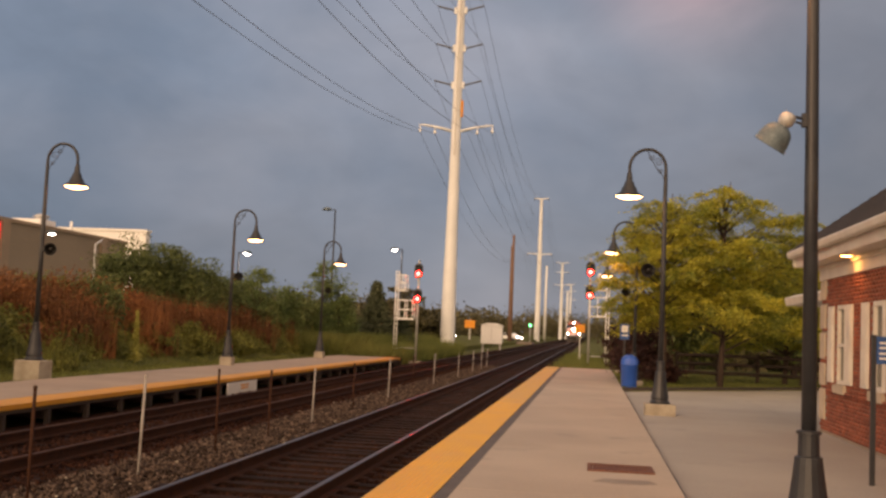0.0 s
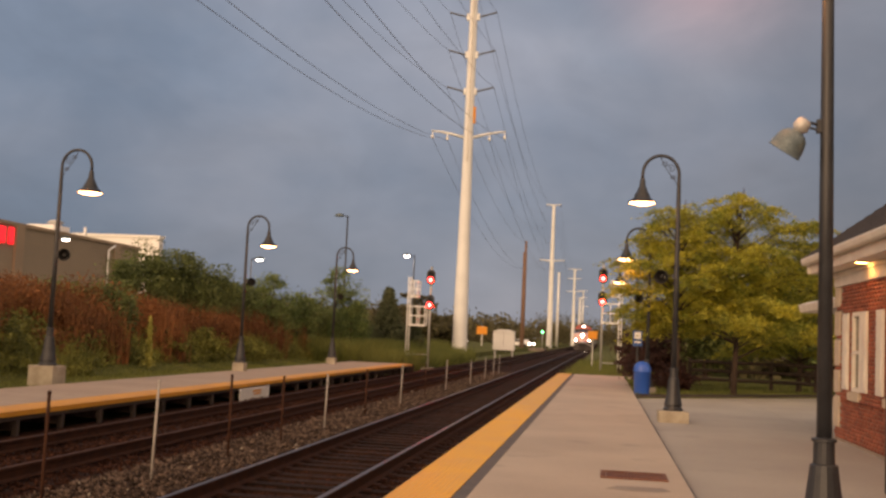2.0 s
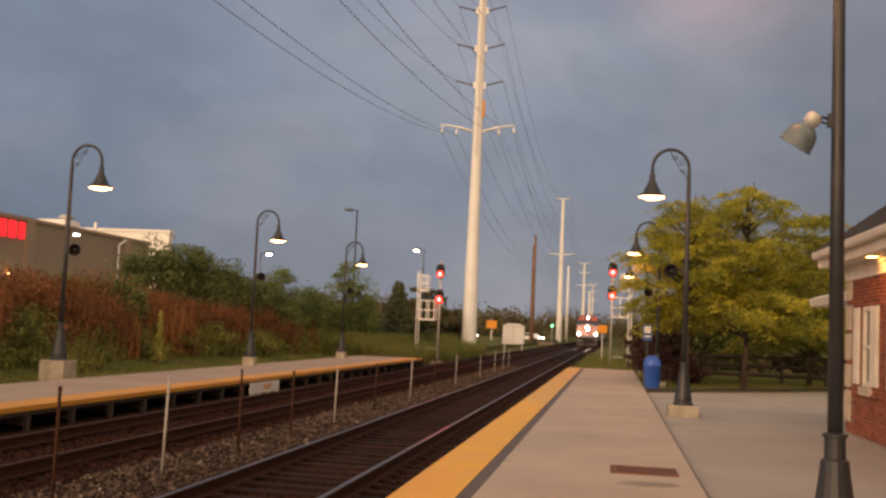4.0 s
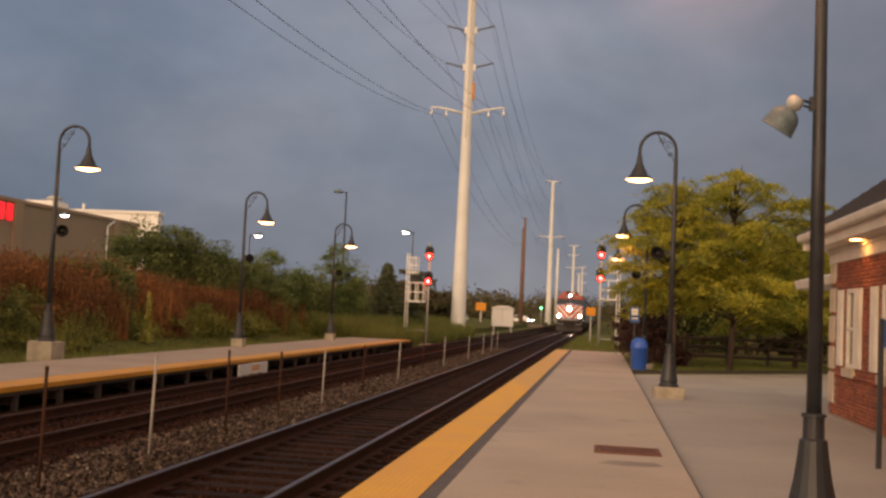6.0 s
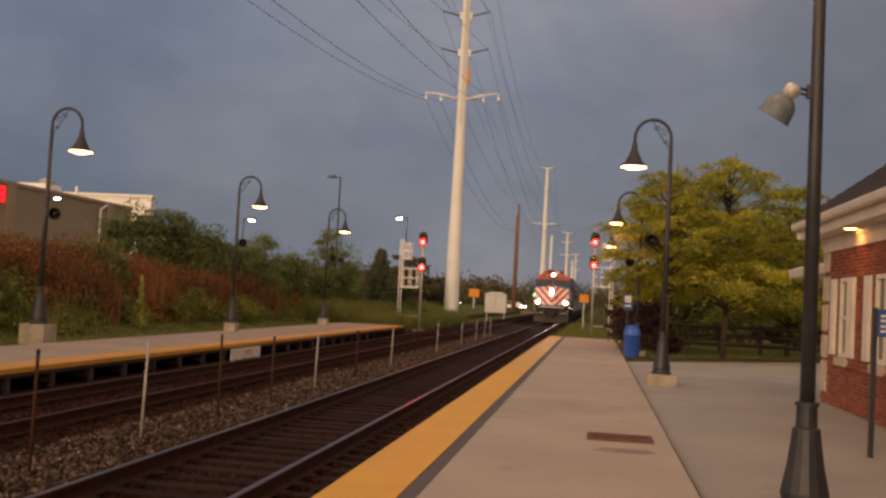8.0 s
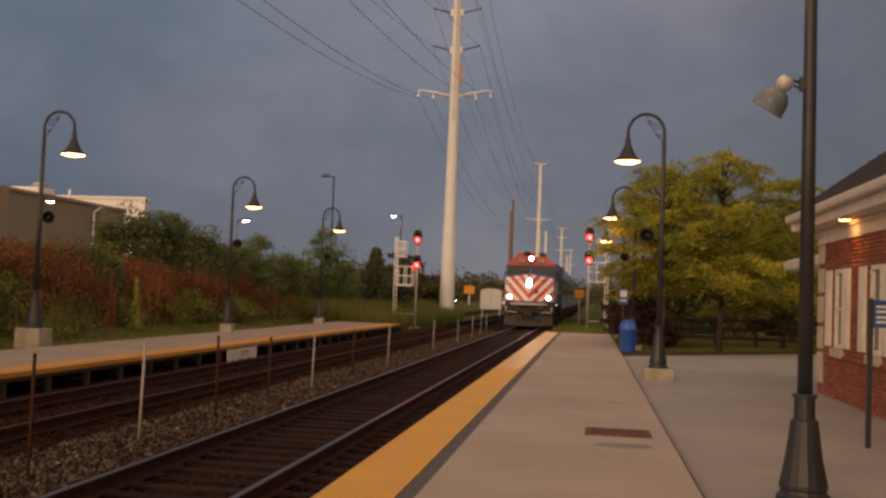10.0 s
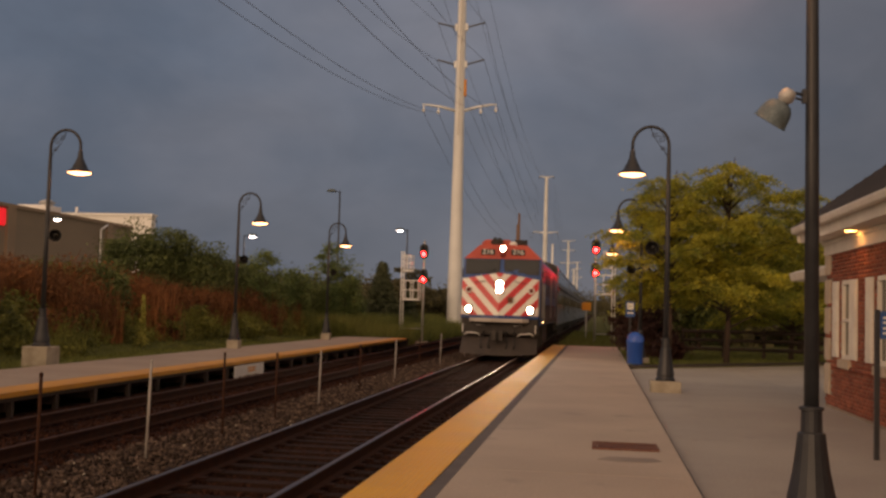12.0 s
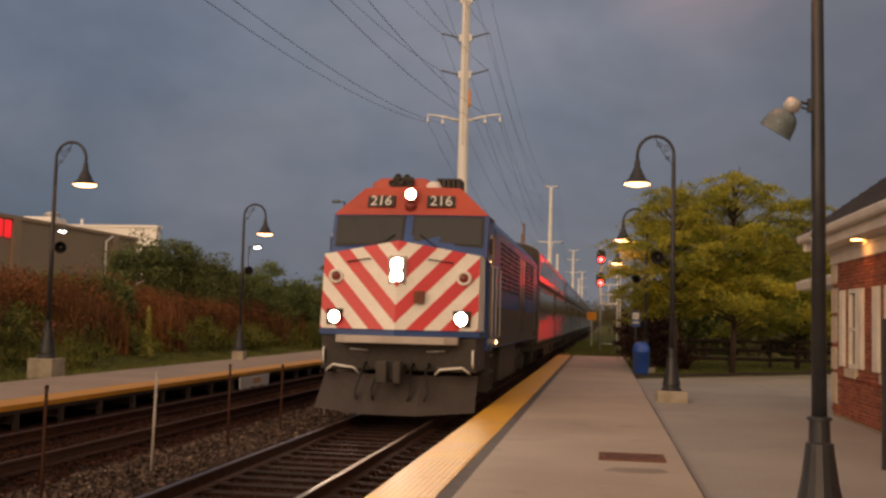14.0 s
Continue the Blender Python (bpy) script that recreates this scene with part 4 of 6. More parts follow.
def station_house():
    h = thing("station_house", "red brick station house with white shutters and dark hipped roof", "building")
    # brickwork with real openings: a mortar core cut round the windows, bricks proud of it
    spans, y = [], WY0
    for c in sorted(WINDOWS):
        spans.append((y, c - 0.30))
        y = c + 0.30
    spans.append((y, WY1))
    bm = bmesh.new()
    for a, b in spans:
        box(bm, WX, a, -0.1, WX + 0.3, b, WZ)
    for c in WINDOWS:
        box(bm, WX, c - 0.30, -0.1, WX + 0.3, c + 0.30, 0.92)
        box(bm, WX, c - 0.30, 2.36, WX + 0.3, c + 0.30, WZ)
    box(bm, WX + 0.3, WY1 - 0.3, -0.1, 12.0, WY1, WZ)
    box(bm, 11.7, WY0, -0.1, 12.0, WY1 - 0.3, WZ)
    box(bm, WX + 0.3, WY0, -0.1, 11.7, WY0 + 0.3, WZ)
    part("wall", bm, MORTAR, h, "mortar-jointed wall core")
    verts, faces = [], []
    quad = np.array([(0, 1, 3, 2), (4, 6, 7, 5), (0, 4, 5, 1), (2, 3, 7, 6), (0, 2, 6, 4), (1, 5, 7, 3)])

    def brick(x0, y0, z0, x1, y1, z1):
        n = len(verts)
        verts.extend((x, y, z) for x in (x0, x1) for y in (y0, y1) for z in (z0, z1))
        faces.extend((quad + n).tolist())
    rr = random.Random(8)
    course = 0
    z = 0.0
    while z < 2.88:
        y = WY1 - (0.0 if course % 2 else 0.1)
        top = min(z + 0.058, 2.88)
        while y > 6.2:
            y0 = y - 0.2
            hit = any(c - 0.30 < y and y0 < c + 0.30 for c in WINDOWS) and top > 0.76 and z < 2.36
            quoin = y > WY1 - 0.44 and not (0.78 < z < 0.85 or 1.28 < z < 1.36 or 1.86 < z < 1.94 or 2.40 < z < 2.50 or z < 0.2)
            if not hit and not quoin:
                brick(WX - 0.012 - rr.uniform(0, 0.005) - (0.03 if 0.72 < z < 0.80 else 0), y0, z, WX + 0.02, y - 0.009, top)
            y -= 0.209
        for side_x in np.arange(4.62, 8.0, 0.209):
            brick(side_x, WY1 - 0.02, z, side_x + 0.2, WY1 + 0.012, top)
        z += 0.0675
        course += 1
    heap("brickwork", verts, faces, BRICK, "red brick courses with pale joints", "", "stuff", h)
    for z0, z1 in ((0.20, 0.78), (0.85, 1.28), (1.36, 1.86), (1.94, 2.40), (2.50, 2.88)):
        part("quoin", made(box, WX - 0.03, WY1 - 0.42, z0, WX + 0.1, WY1 + 0.02, z1), STONE, h, "pale cast stone corner block", bevel=0.012)
    for c in WINDOWS:
        w = part("window", made(box, WX + 0.04, c - 0.235, 1.0, WX + 0.06, c + 0.235, 2.28), GLASS_DARK, h, "dark sash window pane")
        bm = bmesh.new()
        for y0, y1, z0, z1 in ((-0.30, -0.235, 0.92, 2.36), (0.235, 0.30, 0.92, 2.36), (-0.235, 0.235, 0.92, 1.0), (-0.235, 0.235, 2.28, 2.36), (-0.235, 0.235, 1.60, 1.66)):
            box(bm, WX - 0.018, c + y0, z0, WX + 0.09, c + y1, z1)
        part("window_frame", bm, WHITE, w, "white painted sash frame", bevel=0.006)
        part("blind", made(box, WX + 0.10, c - 0.23, 1.3, WX + 0.11, c + 0.23, 2.3), PAPER, w, "pale blind behind the glass")
        part("sill", made(box, WX - 0.07, c - 0.42, 0.76, WX + 0.08, c + 0.42, 0.915), STONE, h, "pale stone sill", bevel=0.01)
        for s in (-1, 1):
            y0 = c + s * 0.71 - 0.22
            bm = bmesh.new()
            box(bm, WX - 0.055, y0, 0.94, WX - 0.02, y0 + 0.44, 2.35)
            for z0, z1 in ((1.02, 1.60), (1.68, 2.27)):
                box(bm, WX - 0.068, y0 + 0.07, z0, WX - 0.054, y0 + 0.37, z1)
            part("shutter", bm, WHITE, h, "white panelled shutter", bevel=0.004)
    # frieze, soffit, gutter
    part("frieze", made(box, WX - 0.045, WY0, 2.885, WX + 0.05, WY1 + 0.045, 3.16), WHITE, h, "white frieze board", bevel=0.01)
    part("frieze_moulding", made(box, WX - 0.085, WY0, 3.08, WX - 0.046, WY1 + 0.085, 3.16), WHITE, h, bevel=0.012)
    part("soffit", made(prism, [(4.08, WY0), (12.3, WY0), (12.3, 22.22), (4.08, 22.22)], "z", 3.165, 3.20), WHITE, h, "white soffit boards")
    part("fascia", made(prism, [(4.08, 3.17), (4.10, 3.17), (4.10, 3.46), (4.02, 3.46), (4.02, 3.40), (4.06, 3.36)], "y", WY0, 22.25), WHITE, h, "white fascia and crown moulding")
    bm = bmesh.new()
    prism(bm, [(3.92, 3.36), (3.945, 3.335), (4.018, 3.335), (4.018, 3.47), (3.91, 3.47), (3.90, 3.44)], "y", WY0, 22.35)
    prism(bm, [(22.22, 3.17), (22.25, 3.17), (22.35, 3.33), (22.35, 3.47), (22.22, 3.47)], "x", 4.02, 12.3)
    part("gutter", bm, WHITE, h, "white moulded gutter", bevel=0.006)
    bm = bmesh.new()
    ex0, ex1, ey, ez, sl = 3.93, 12.4, 22.33, 3.475, 0.76
    run = (ex1 - ex0) / 2
    a, b, c, d = (bm.verts.new(p) for p in ((ex0, WY0, ez), (ex0, ey, ez), (ex1, ey, ez), (ex1, WY0, ez)))
    r0, r1 = bm.verts.new(((ex0 + ex1) / 2, WY0, ez + run * sl)), bm.verts.new(((ex0 + ex1) / 2, ey - run, ez + run * sl))
    for f in ((a, b, r1, r0), (b, c, r1), (c, d, r0, r1), (a, r0, d), (a, d, c, b)):
        bm.faces.new(f)
    part("roof", bm, SHINGLE, h, "dark shingled hipped roof")
    # shingle courses on the slope that faces the tracks
    bm = bmesh.new()
    k, ang = 0, math.atan(sl)
    while k < 26:
        s = 0.14 * k
        x, z = ex0 + s, ez + s * sl
        bm_y1 = ey - s
        v = [bm.verts.new(p) for p in ((x - 0.01, WY0, z + 0.004), (x - 0.01, bm_y1, z + 0.004), (x - 0.012, bm_y1, z + 0.022), (x - 0.012, WY0, z + 0.022), (x + 0.16, bm_y1 - 0.16, z + 0.16 * sl + 0.006), (x + 0.16, WY0, z + 0.16 * sl + 0.006))]
        bm.faces.new((v[0], v[1], v[2], v[3]))
        bm.faces.new((v[3], v[2], v[4], v[5]))
        k += 1
    part("shingling", bm, SHINGLE, h, "overlapping shingle courses", kind="stuff")
    for y in (18.8, 14.3, 9.8):
        lamp = part("soffit_light", made(lathe, [(0.0, 3.166), (0.13, 3.166), (0.13, 3.155), (0.105, 3.150)], 18, pose(4.27, y, 0)), WHITE, h, "round recessed soffit light")
        part("lens", made(lathe, [(0.0, 3.146), (0.06, 3.147), (0.105, 3.152)], 18, pose(4.27, y, 0)), LAMP_AMBER, lamp, "glowing amber lens")
    # low side porch past the gable end
    part("porch_roof", made(prism, [(4.62, 2.52), (9.0, 2.52), (9.0, 2.86), (4.8, 2.78), (4.57, 2.70)], "y", 22.4, 26.4), WHITE, h, "low white porch roof edge", bevel=0.02)
    for y in (22.9, 26.1):
        part("porch_post", made(box, 5.8, y - 0.09, -0.1, 5.98, y + 0.09, 2.52), WHITE, h, "white porch post", bevel=0.01)


station_house()


# ---- store across the tracks ----
def store():
    s = thing("store_building", "long tan block-walled store with red lit lettering", "building")
    part("wall", made(box, -75, 20, -0.5, -43, 93, 8.15), WAREHOUSE, s, "tan block wall")
    part("coping", made(box, -75.1, 19.9, 8.15, -42.85, 93.1, 8.42), PILASTER, s, "pale metal coping")
    for y in (40, 56, 72.4, 88.3):
        part("pilaster", made(box, -43.0, y - 0.55, -0.5, -42.8, y + 0.55, 8.15), PILASTER, s, "lighter tan pilaster")
    for z in np.arange(0.4, 8.0, 0.61):
        part("block_course", made(box, -42.998, 20, z, -42.985, 93, z + 0.02), PILASTER, s)
    bm = bmesh.new()
    tube(bm, [(-42.75, 86.4, 1.5), (-42.75, 86.4, 7.6), (-42.75, 86.8, 7.75), (-42.75, 87.6, 8.1)], 0.09, 8)
    part("downpipe", bm, WHITE_METAL, s, "pale rain pipe")
    # the lit sign: a row of plain red blocks
    y0 = 71.6
    for w, step in ((0.72, 1.12), (0.95, 1.32), (0.72, 1.1), (0.70, 1.08), (0.85, 1.25)):
        part("sign_block", made(box, -42.98, y0 - w, 6.74, -42.8, y0, 8.0), SIGN_RED, s, "glowing red sign block", bevel=0.12)
        y0 -= step
    unit = part("rooftop_unit", made(box, -47.5, 81.0, 8.4, -45.0, 83.6, 9.2), WHITE_METAL, s, "pale rooftop air handler", bevel=0.05)
    part("vent_hood", made(lathe, [(0.5, 9.35), (0.5, 9.6), (0.75, 9.65), (0.4, 9.9), (0, 9.95)], 12, pose(-46, 83.0, -0.15)), ALU, unit)
    part("roof_vent", made(tube, [(-45.5, 87.2, 8.3), (-45.5, 87.2, 9.6)], 0.12, 8), WHITE_METAL, s)
    part("wall_light", made(lathe, [(0, -0.12), (0.16, -0.08), (0.16, 0.1), (0, 0.12)], 10, pose(-42.85, 69.9, 4.2)), LAMP_WARM, s, "small warm wall light")


store()
tb = thing("white_building", "large white flat-roofed building in the distance", "building")
part("wall", made(box, -140, 150, -0.5, -66.3, 151.5, 14.1), WHITE_METAL, tb, "white clad wall")
part("parapet", made(box, -140.2, 149.8, 14.1, -66.1, 151.7, 14.45), WHITE_METAL, tb)


# ---- distance ----
def far_things():
    c = thing("relay_cabinet", "white trackside relay cabinet on short legs", "cabinet", pose(-10.2, 110, 0))
    part("body", made(box, -1.1, -0.5, 0.25, 1.1, 0.5, 2.15), WHITE_METAL, c, bevel=0.04)
    part("roof", made(prism, [(-1.2, 2.15), (1.2, 2.15), (0.5, 2.4), (-0.5, 2.4)], "y", -0.6, 0.6), WHITE_METAL, c)
    for x in (-0.9, 0.9):
        part("leg", made(box, x - 0.1, -0.1, -0.7, x + 0.1, 0.1, 0.25), ALU, c)
    part("door_gap", made(box, -0.01, -0.506, 0.65, 0.01, -0.502, 2.05), SIGNAL_BLACK, c)
    o = thing("road_work_board", "orange warning board on a post by the crossing", "sign", pose(-18.8, 165, 0))
    part("board", made(box, -0.8, -0.1, 1.9, 0.8, 0.1, 3.1), ORANGE, o)
    part("post", made(box, -0.12, 0.1, -0.5, 0.12, 0.3, 3.2), ALU, o)
    yb = thing("yellow_board", "small yellow trackside board on a post", "sign", pose(-0.75, 74, 0))
    part("board", made(box, -0.32, -0.04, 1.75, 0.32, 0.0, 2.3), ORANGE, yb)
    part("post", made(box, -0.04, 0.002, -0.4, 0.04, 0.08, 2.3), ALU, yb)
    road = part("road", made(box, -200, 188, -0.62, -10.3, 197, -0.13), GRAVEL)
    tagged(road, "pale dusty road leading to the level crossing", "road", kind="structure")
    lot = part("parking_lot", made(box, -42, 96, -0.2, -22, 160, 0.02), ASPHALT)
    tagged(lot, "dark asphalt parking lot behind the weeds", "parking lot", kind="structure")

    def car(m, paint, label):
        v = thing("car", label, "car", m, "cars at the crossing")
        part("body", made(prism, [(-2.2, 0.35), (2.2, 0.35), (2.25, 0.75), (1.3, 0.95), (0.7, 1.45), (-1.2, 1.48), (-2.0, 1.0), (-2.2, 0.9)], "y", -0.85, 0.85), paint, v, bevel=0.06)
        for s in (-1, 1):
            part("window", made(prism, [(-1.5, 1.0), (1.1, 1.0), (0.65, 1.38), (-1.15, 1.4)], "y", s * 0.853, s * 0.858), GLASS_DARK, v)
            for x in (-1.4, 1.4):
                part("wheel", made(lathe, [(0.0, -0.1), (0.32, -0.1), (0.34, 0), (0.32, 0.1), (0, 0.1)], 16, pose(x, s * 0.78, 0.33, 90)), SIGNAL_BLACK, v)
            part("headlight", made(lathe, [(0, 0.0), (0.1, 0.0), (0.13, 0.04)], 10, pose(2.26, s * 0.6, 0.7, 0, 90, 0)), LAMP_WHITE, v, "lit headlight")
    car(pose(-15.0, 199, -0.13, 0, 0, -35), WHITE_METAL, "white car with lit headlights on the road")
    car(pose(-26.0, 186, -0.13, 0, 0, -10), material("car_red", (0.35, 0.03, 0.02), 0.3, bump=0), "small red car on the far road")
    car(pose(-30.0, 140, 0.02, 0, 0, -80), material("car_grey", (0.3, 0.3, 0.31), 0.3, 0.3, bump=0), "grey parked car behind the weeds")
    g = thing("crossing_light", "small green lamp on a pole by the crossing", "light", pose(-12.2, 215, 0))
    part("pole", made(tube, [(0, 0, -0.5), (0, 0, 3.2)], 0.08, 8), ALU, g)
    part("lens", made(lathe, [(0, -0.02), (0.25, 0.0), (0.25, 0.05), (0, 0.05)], 10, pose(0, -0.1, 3.0, 90)), GREEN_LAMP, g, "green lamp lens")


far_things()

# ---- plants ----
def crown_points(rng, n_clumps, per, centre, radii, clump, flat=0.55, hollow=0.25, cut=None):
    """Leaf places in clumps spread through an uneven ellipsoid."""
    d = rng.normal(size=(n_clumps, 3))
    d /= np.linalg.norm(d, axis=1)[:, None]
    r = rng.uniform(hollow, 1.0, n_clumps) ** 0.6 * rng.uniform(0.78, 1.12, n_clumps)
    c = np.array(centre) + d * r[:, None] * np.array(radii)
    if cut is not None:
        c = c[c[:, 2] > cut]
    size = clump * rng.uniform(0.5, 1.3, len(c))
    p = c[:, None] + np.clip(rng.normal(size=(len(c), per, 3)), -1.5, 1.5) * size[:, None, None] * np.array([1, 1, flat]) * 0.5
    return p.reshape(-1, 3), c


def tree(name, label, at, centre, radii, leaf_mat, seed, clumps=150, per=120, leaf=0.12, clump=0.75, trunk_r=0.14, flat=0.45, hollow=0.3, limbs=14, category="tree", group="", long=1.6, trunks=1, cut=None):
    rng = np.random.default_rng(seed)
    rr = random.Random(seed)
    t = thing(name, label, category, pose(*at), group)
    pts, cl = crown_points(rng, clumps, per, centre, radii, clump, flat, hollow, cut)
    bm = bmesh.new()
    low = centre[2] - radii[2] * 0.6
    for q in range(trunks):
        ox, oy = (0, 0) if q == 0 else (rr.uniform(-1.3, 1.3), rr.uniform(-0.5, 0.9))
        bend = [(ox, oy, -0.3), (ox + rr.uniform(-0.08, 0.08), oy, low * 0.5), (ox * 0.9 + rr.uniform(-0.15, 0.15), oy * 0.9 + rr.uniform(-0.15, 0.15), low), (centre[0] + ox * 0.8, centre[1] + oy, centre[2]), (centre[0] + ox * 0.6 + rr.uniform(-0.3, 0.3), centre[1] + oy, centre[2] + radii[2] * 0.7)]
        tube(bm, bend, [trunk_r * 1.25, trunk_r, trunk_r * 0.85, trunk_r * 0.5, trunk_r * 0.12], 9)
        for k in range(limbs):
            c = Vector(cl[rr.randrange(len(cl))].tolist())
            z = low + (centre[2] + radii[2] * 0.5 - low) * k / limbs
            s = Vector((ox * 0.9 + (centre[0]) * max(0, (z - low)) / max(radii[2], 0.1) * 0.6, oy * 0.9, min(z, c.z)))
            mid = (s + c) / 2 + Vector((0, 0, rr.uniform(0.0, 0.3)))
            tube(bm, [s, mid, c], [trunk_r * 0.42, trunk_r * 0.25, trunk_r * 0.07], 6)
    part("trunk", bm, BARK, t, "dark bark-covered trunk and limbs")
    v, f = leaves(pts, leaf, rng, long)
    heap("crown", v, f, leaf_mat, "crown of many small leaves", "", "stuff", t)
    return t


def locust(label, at, reach, height, seed, boughs, low):
    """Honey locust: boughs in tiers that carry flat, feathery sprays with gaps between them."""
    rng, rr = np.random.default_rng(seed), random.Random(seed)
    t = thing("honey_locust_tree", label, "tree", pose(*at), "locust trees")
    bm = bmesh.new()
    lead = [(0, 0, -0.2), (0.06, 0.02, height * 0.22), (-0.05, 0.0, height * 0.5), (0.1, 0.05, height * 0.8), (0.22, 0.0, height * 0.97)]
    tube(bm, lead, [0.12, 0.09, 0.07, 0.04, 0.012], 9)
    pts = []
    for k in range(boughs):
        u = (k + rr.random()) / boughs
        z0 = low + (height * 0.93 - low) * u
        a = k * 2.4 + rr.uniform(-0.6, 0.6)
        full = math.sin(math.pi * min(1.0, 0.22 + 0.80 * u)) ** 0.75
        r = reach * full * rr.choice((0.45, 0.7, 0.9, 1.0, 1.15, 1.3)) * rr.uniform(0.9, 1.08)
        rise = rr.uniform(0.1, 0.38) * r + 0.35 * u
        foot = Vector((0, 0, max(z0 - 0.5 * rise - 0.35, height * 0.16)))
        tip = Vector((math.cos(a) * r, math.sin(a) * r, z0 + rise * 0.5 - 0.055 * r * r))
        mid = foot.lerp(tip, 0.5) + Vector((0, 0, 0.13 * r))
        tube(bm, [foot, mid, tip], [0.04, 0.022, 0.006], 6)
        along, across = np.array([math.cos(a), math.sin(a), 0.0]), np.array([-math.sin(a), math.cos(a), 0.0])
        n = int(3 + 4.6 * r)
        for j in range(n):
            v = 0.28 + 0.72 * (j + rr.random()) / n
            c = foot.lerp(mid, min(1, v * 2)) if v < 0.5 else mid.lerp(tip, v * 2 - 1)
            w = 0.62 * (1.2 - 0.65 * v)
            turn = rr.uniform(-1.1, 1.1)                       # each twig leaves the bough at its own angle
            d1 = along * math.cos(turn) + across * math.sin(turn)
            d2 = across * math.cos(turn) - along * math.sin(turn)
            c = np.array(c) + d1 * w * 0.55 + across * rr.uniform(-1, 1) * w * 0.7 + np.array([0, 0, rr.uniform(-0.14, 0.2)])
            m = 92
            e = rng.normal(size=(m, 3))
            p = c + d1 * (e[:, :1] * w * 0.66) + d2 * (e[:, 1:2] * w * 0.26)
            p[:, 2] += e[:, 2] * 0.05 - 0.20 * (e[:, 0] * w * 0.66) ** 2 - 0.10 * np.clip(e[:, 0], 0, 2)
            pts.append(p)
    part("trunk", bm, BARK, t, "dark slim trunk and thin arching boughs")
    v, f = leaves(np.concatenate(pts), 0.056, rng, 2.1, 0.4)
    heap("crown", v, f, LEAF_LOCUST, "feathery yellow-green sprays of small leaves", "", "stuff", t)


locust("spreading honey locust with yellow-green layered foliage", (4.55, 38.6, -0.03), 3.7, 7.55, 21, 62, 2.1)
locust("smaller yellow-green locust tree beside the fence", (7.6, 43.5, -0.03), 3.0, 5.9, 22, 48, 1.5)
locust("slim yellow-green locust tree beside the plaza", (2.45, 37.4, -0.03), 2.3, 6.9, 23, 42, 2.2)
tree("tree", "dark green tree behind the timber fence", (9.5, 52.0, -0.03), (0, 0, 3.3), (3.4, 2.4, 2.6), LEAF_MID, 24, clumps=120, per=110, leaf=0.13, clump=1.0, trunk_r=0.14, limbs=10)
tree("tree", "dark green tree behind the yellow locust", (5.0, 54.0, -0.03), (0, 0, 2.6), (3.6, 2.0, 2.2), LEAF_DARK, 25, clumps=110, per=110, leaf=0.13, clump=1.0, trunk_r=0.14, limbs=10)
# reddish shrubs; part of the red is signal light put into the leaf colour
for k, (x, y, h) in enumerate(((1.5, 41.5, 1.7), (2.4, 42.6, 2.7), (1.3, 46.5, 2.4), (2.6, 39.6, 0.9), (1.9, 44.0, 3.3))):
    tree("red_shrub", "dark reddish shrub with the signals' red light put into its leaves", (x, y, -0.03), (0, 0, h * 0.5), (0.75, 0.7, h * 0.52), LEAF_RED_LIT, 40 + k, clumps=40, per=90, leaf=0.07, clump=0.4, trunk_r=0.03, limbs=5, hollow=0.1, category="shrub", group="red shrubs")

# shrubs, saplings and conifers on the bank
SHRUBS = [(-20.3, 45.0, 4.85, 1.7, LEAF_DARK), (-19.0, 46.5, 5.0, 1.3, LEAF_DARK), (-19.6, 51.0, 4.2, 1.5, LEAF_DARK), (-19.6, 57.0, 3.7, 1.5, LEAF_DARK),
          (-18.3, 37.0, 2.7, 0.9, LEAF_DARK), (-22.5, 41.0, 2.9, 1.0, LEAF_MID), (-20.5, 59.0, 4.0, 1.8, LEAF_DARK), (-17.6, 61.0, 3.0, 1.3, LEAF_DARK), (-16.4, 66.0, 2.9, 1.5, LEAF_MID), (-18.8, 70.0, 3.2, 1.8, LEAF_DARK), (-33.0, 44.0, 2.9, 1.4, LEAF_DARK), (-22.6, 62.0, 4.0, 1.8, LEAF_MID)]
for k, (x, y, top, r, mat) in enumerate(SHRUBS):
    z0 = bank(x, y)
    h = (top - z0) / 2
    tree("shrub", "dense dark green shrub on the weedy bank" if mat is LEAF_DARK else "light green shrub on the weedy bank", (x, y, z0), (0, 0, h * 1.02), (r, r * 0.8, h), mat, 60 + k, clumps=70, per=210, leaf=0.078, clump=0.85, trunk_r=0.07, limbs=10, hollow=0.25, category="shrub", group="bank shrubs", flat=0.7)
for k, (x, y, top, r) in enumerate(((-17.5, 54.5, 4.7, 1.15), (-16.0, 62.0, 5.6, 1.15), (-16.75, 58.0, 3.8, 0.9), (-15.2, 63.0, 4.6, 0.9))):
    z0 = bank(x, y)
    h = (top - z0) / 2
    tree("sapling", "young light green tree with airy foliage", (x, y, z0), (0, 0, h * 1.05), (r, r, h), LEAF_MID, 90 + k, clumps=60, per=90, leaf=0.07, clump=0.55, trunk_r=0.06, limbs=12, hollow=0.2, group="saplings", flat=0.5)


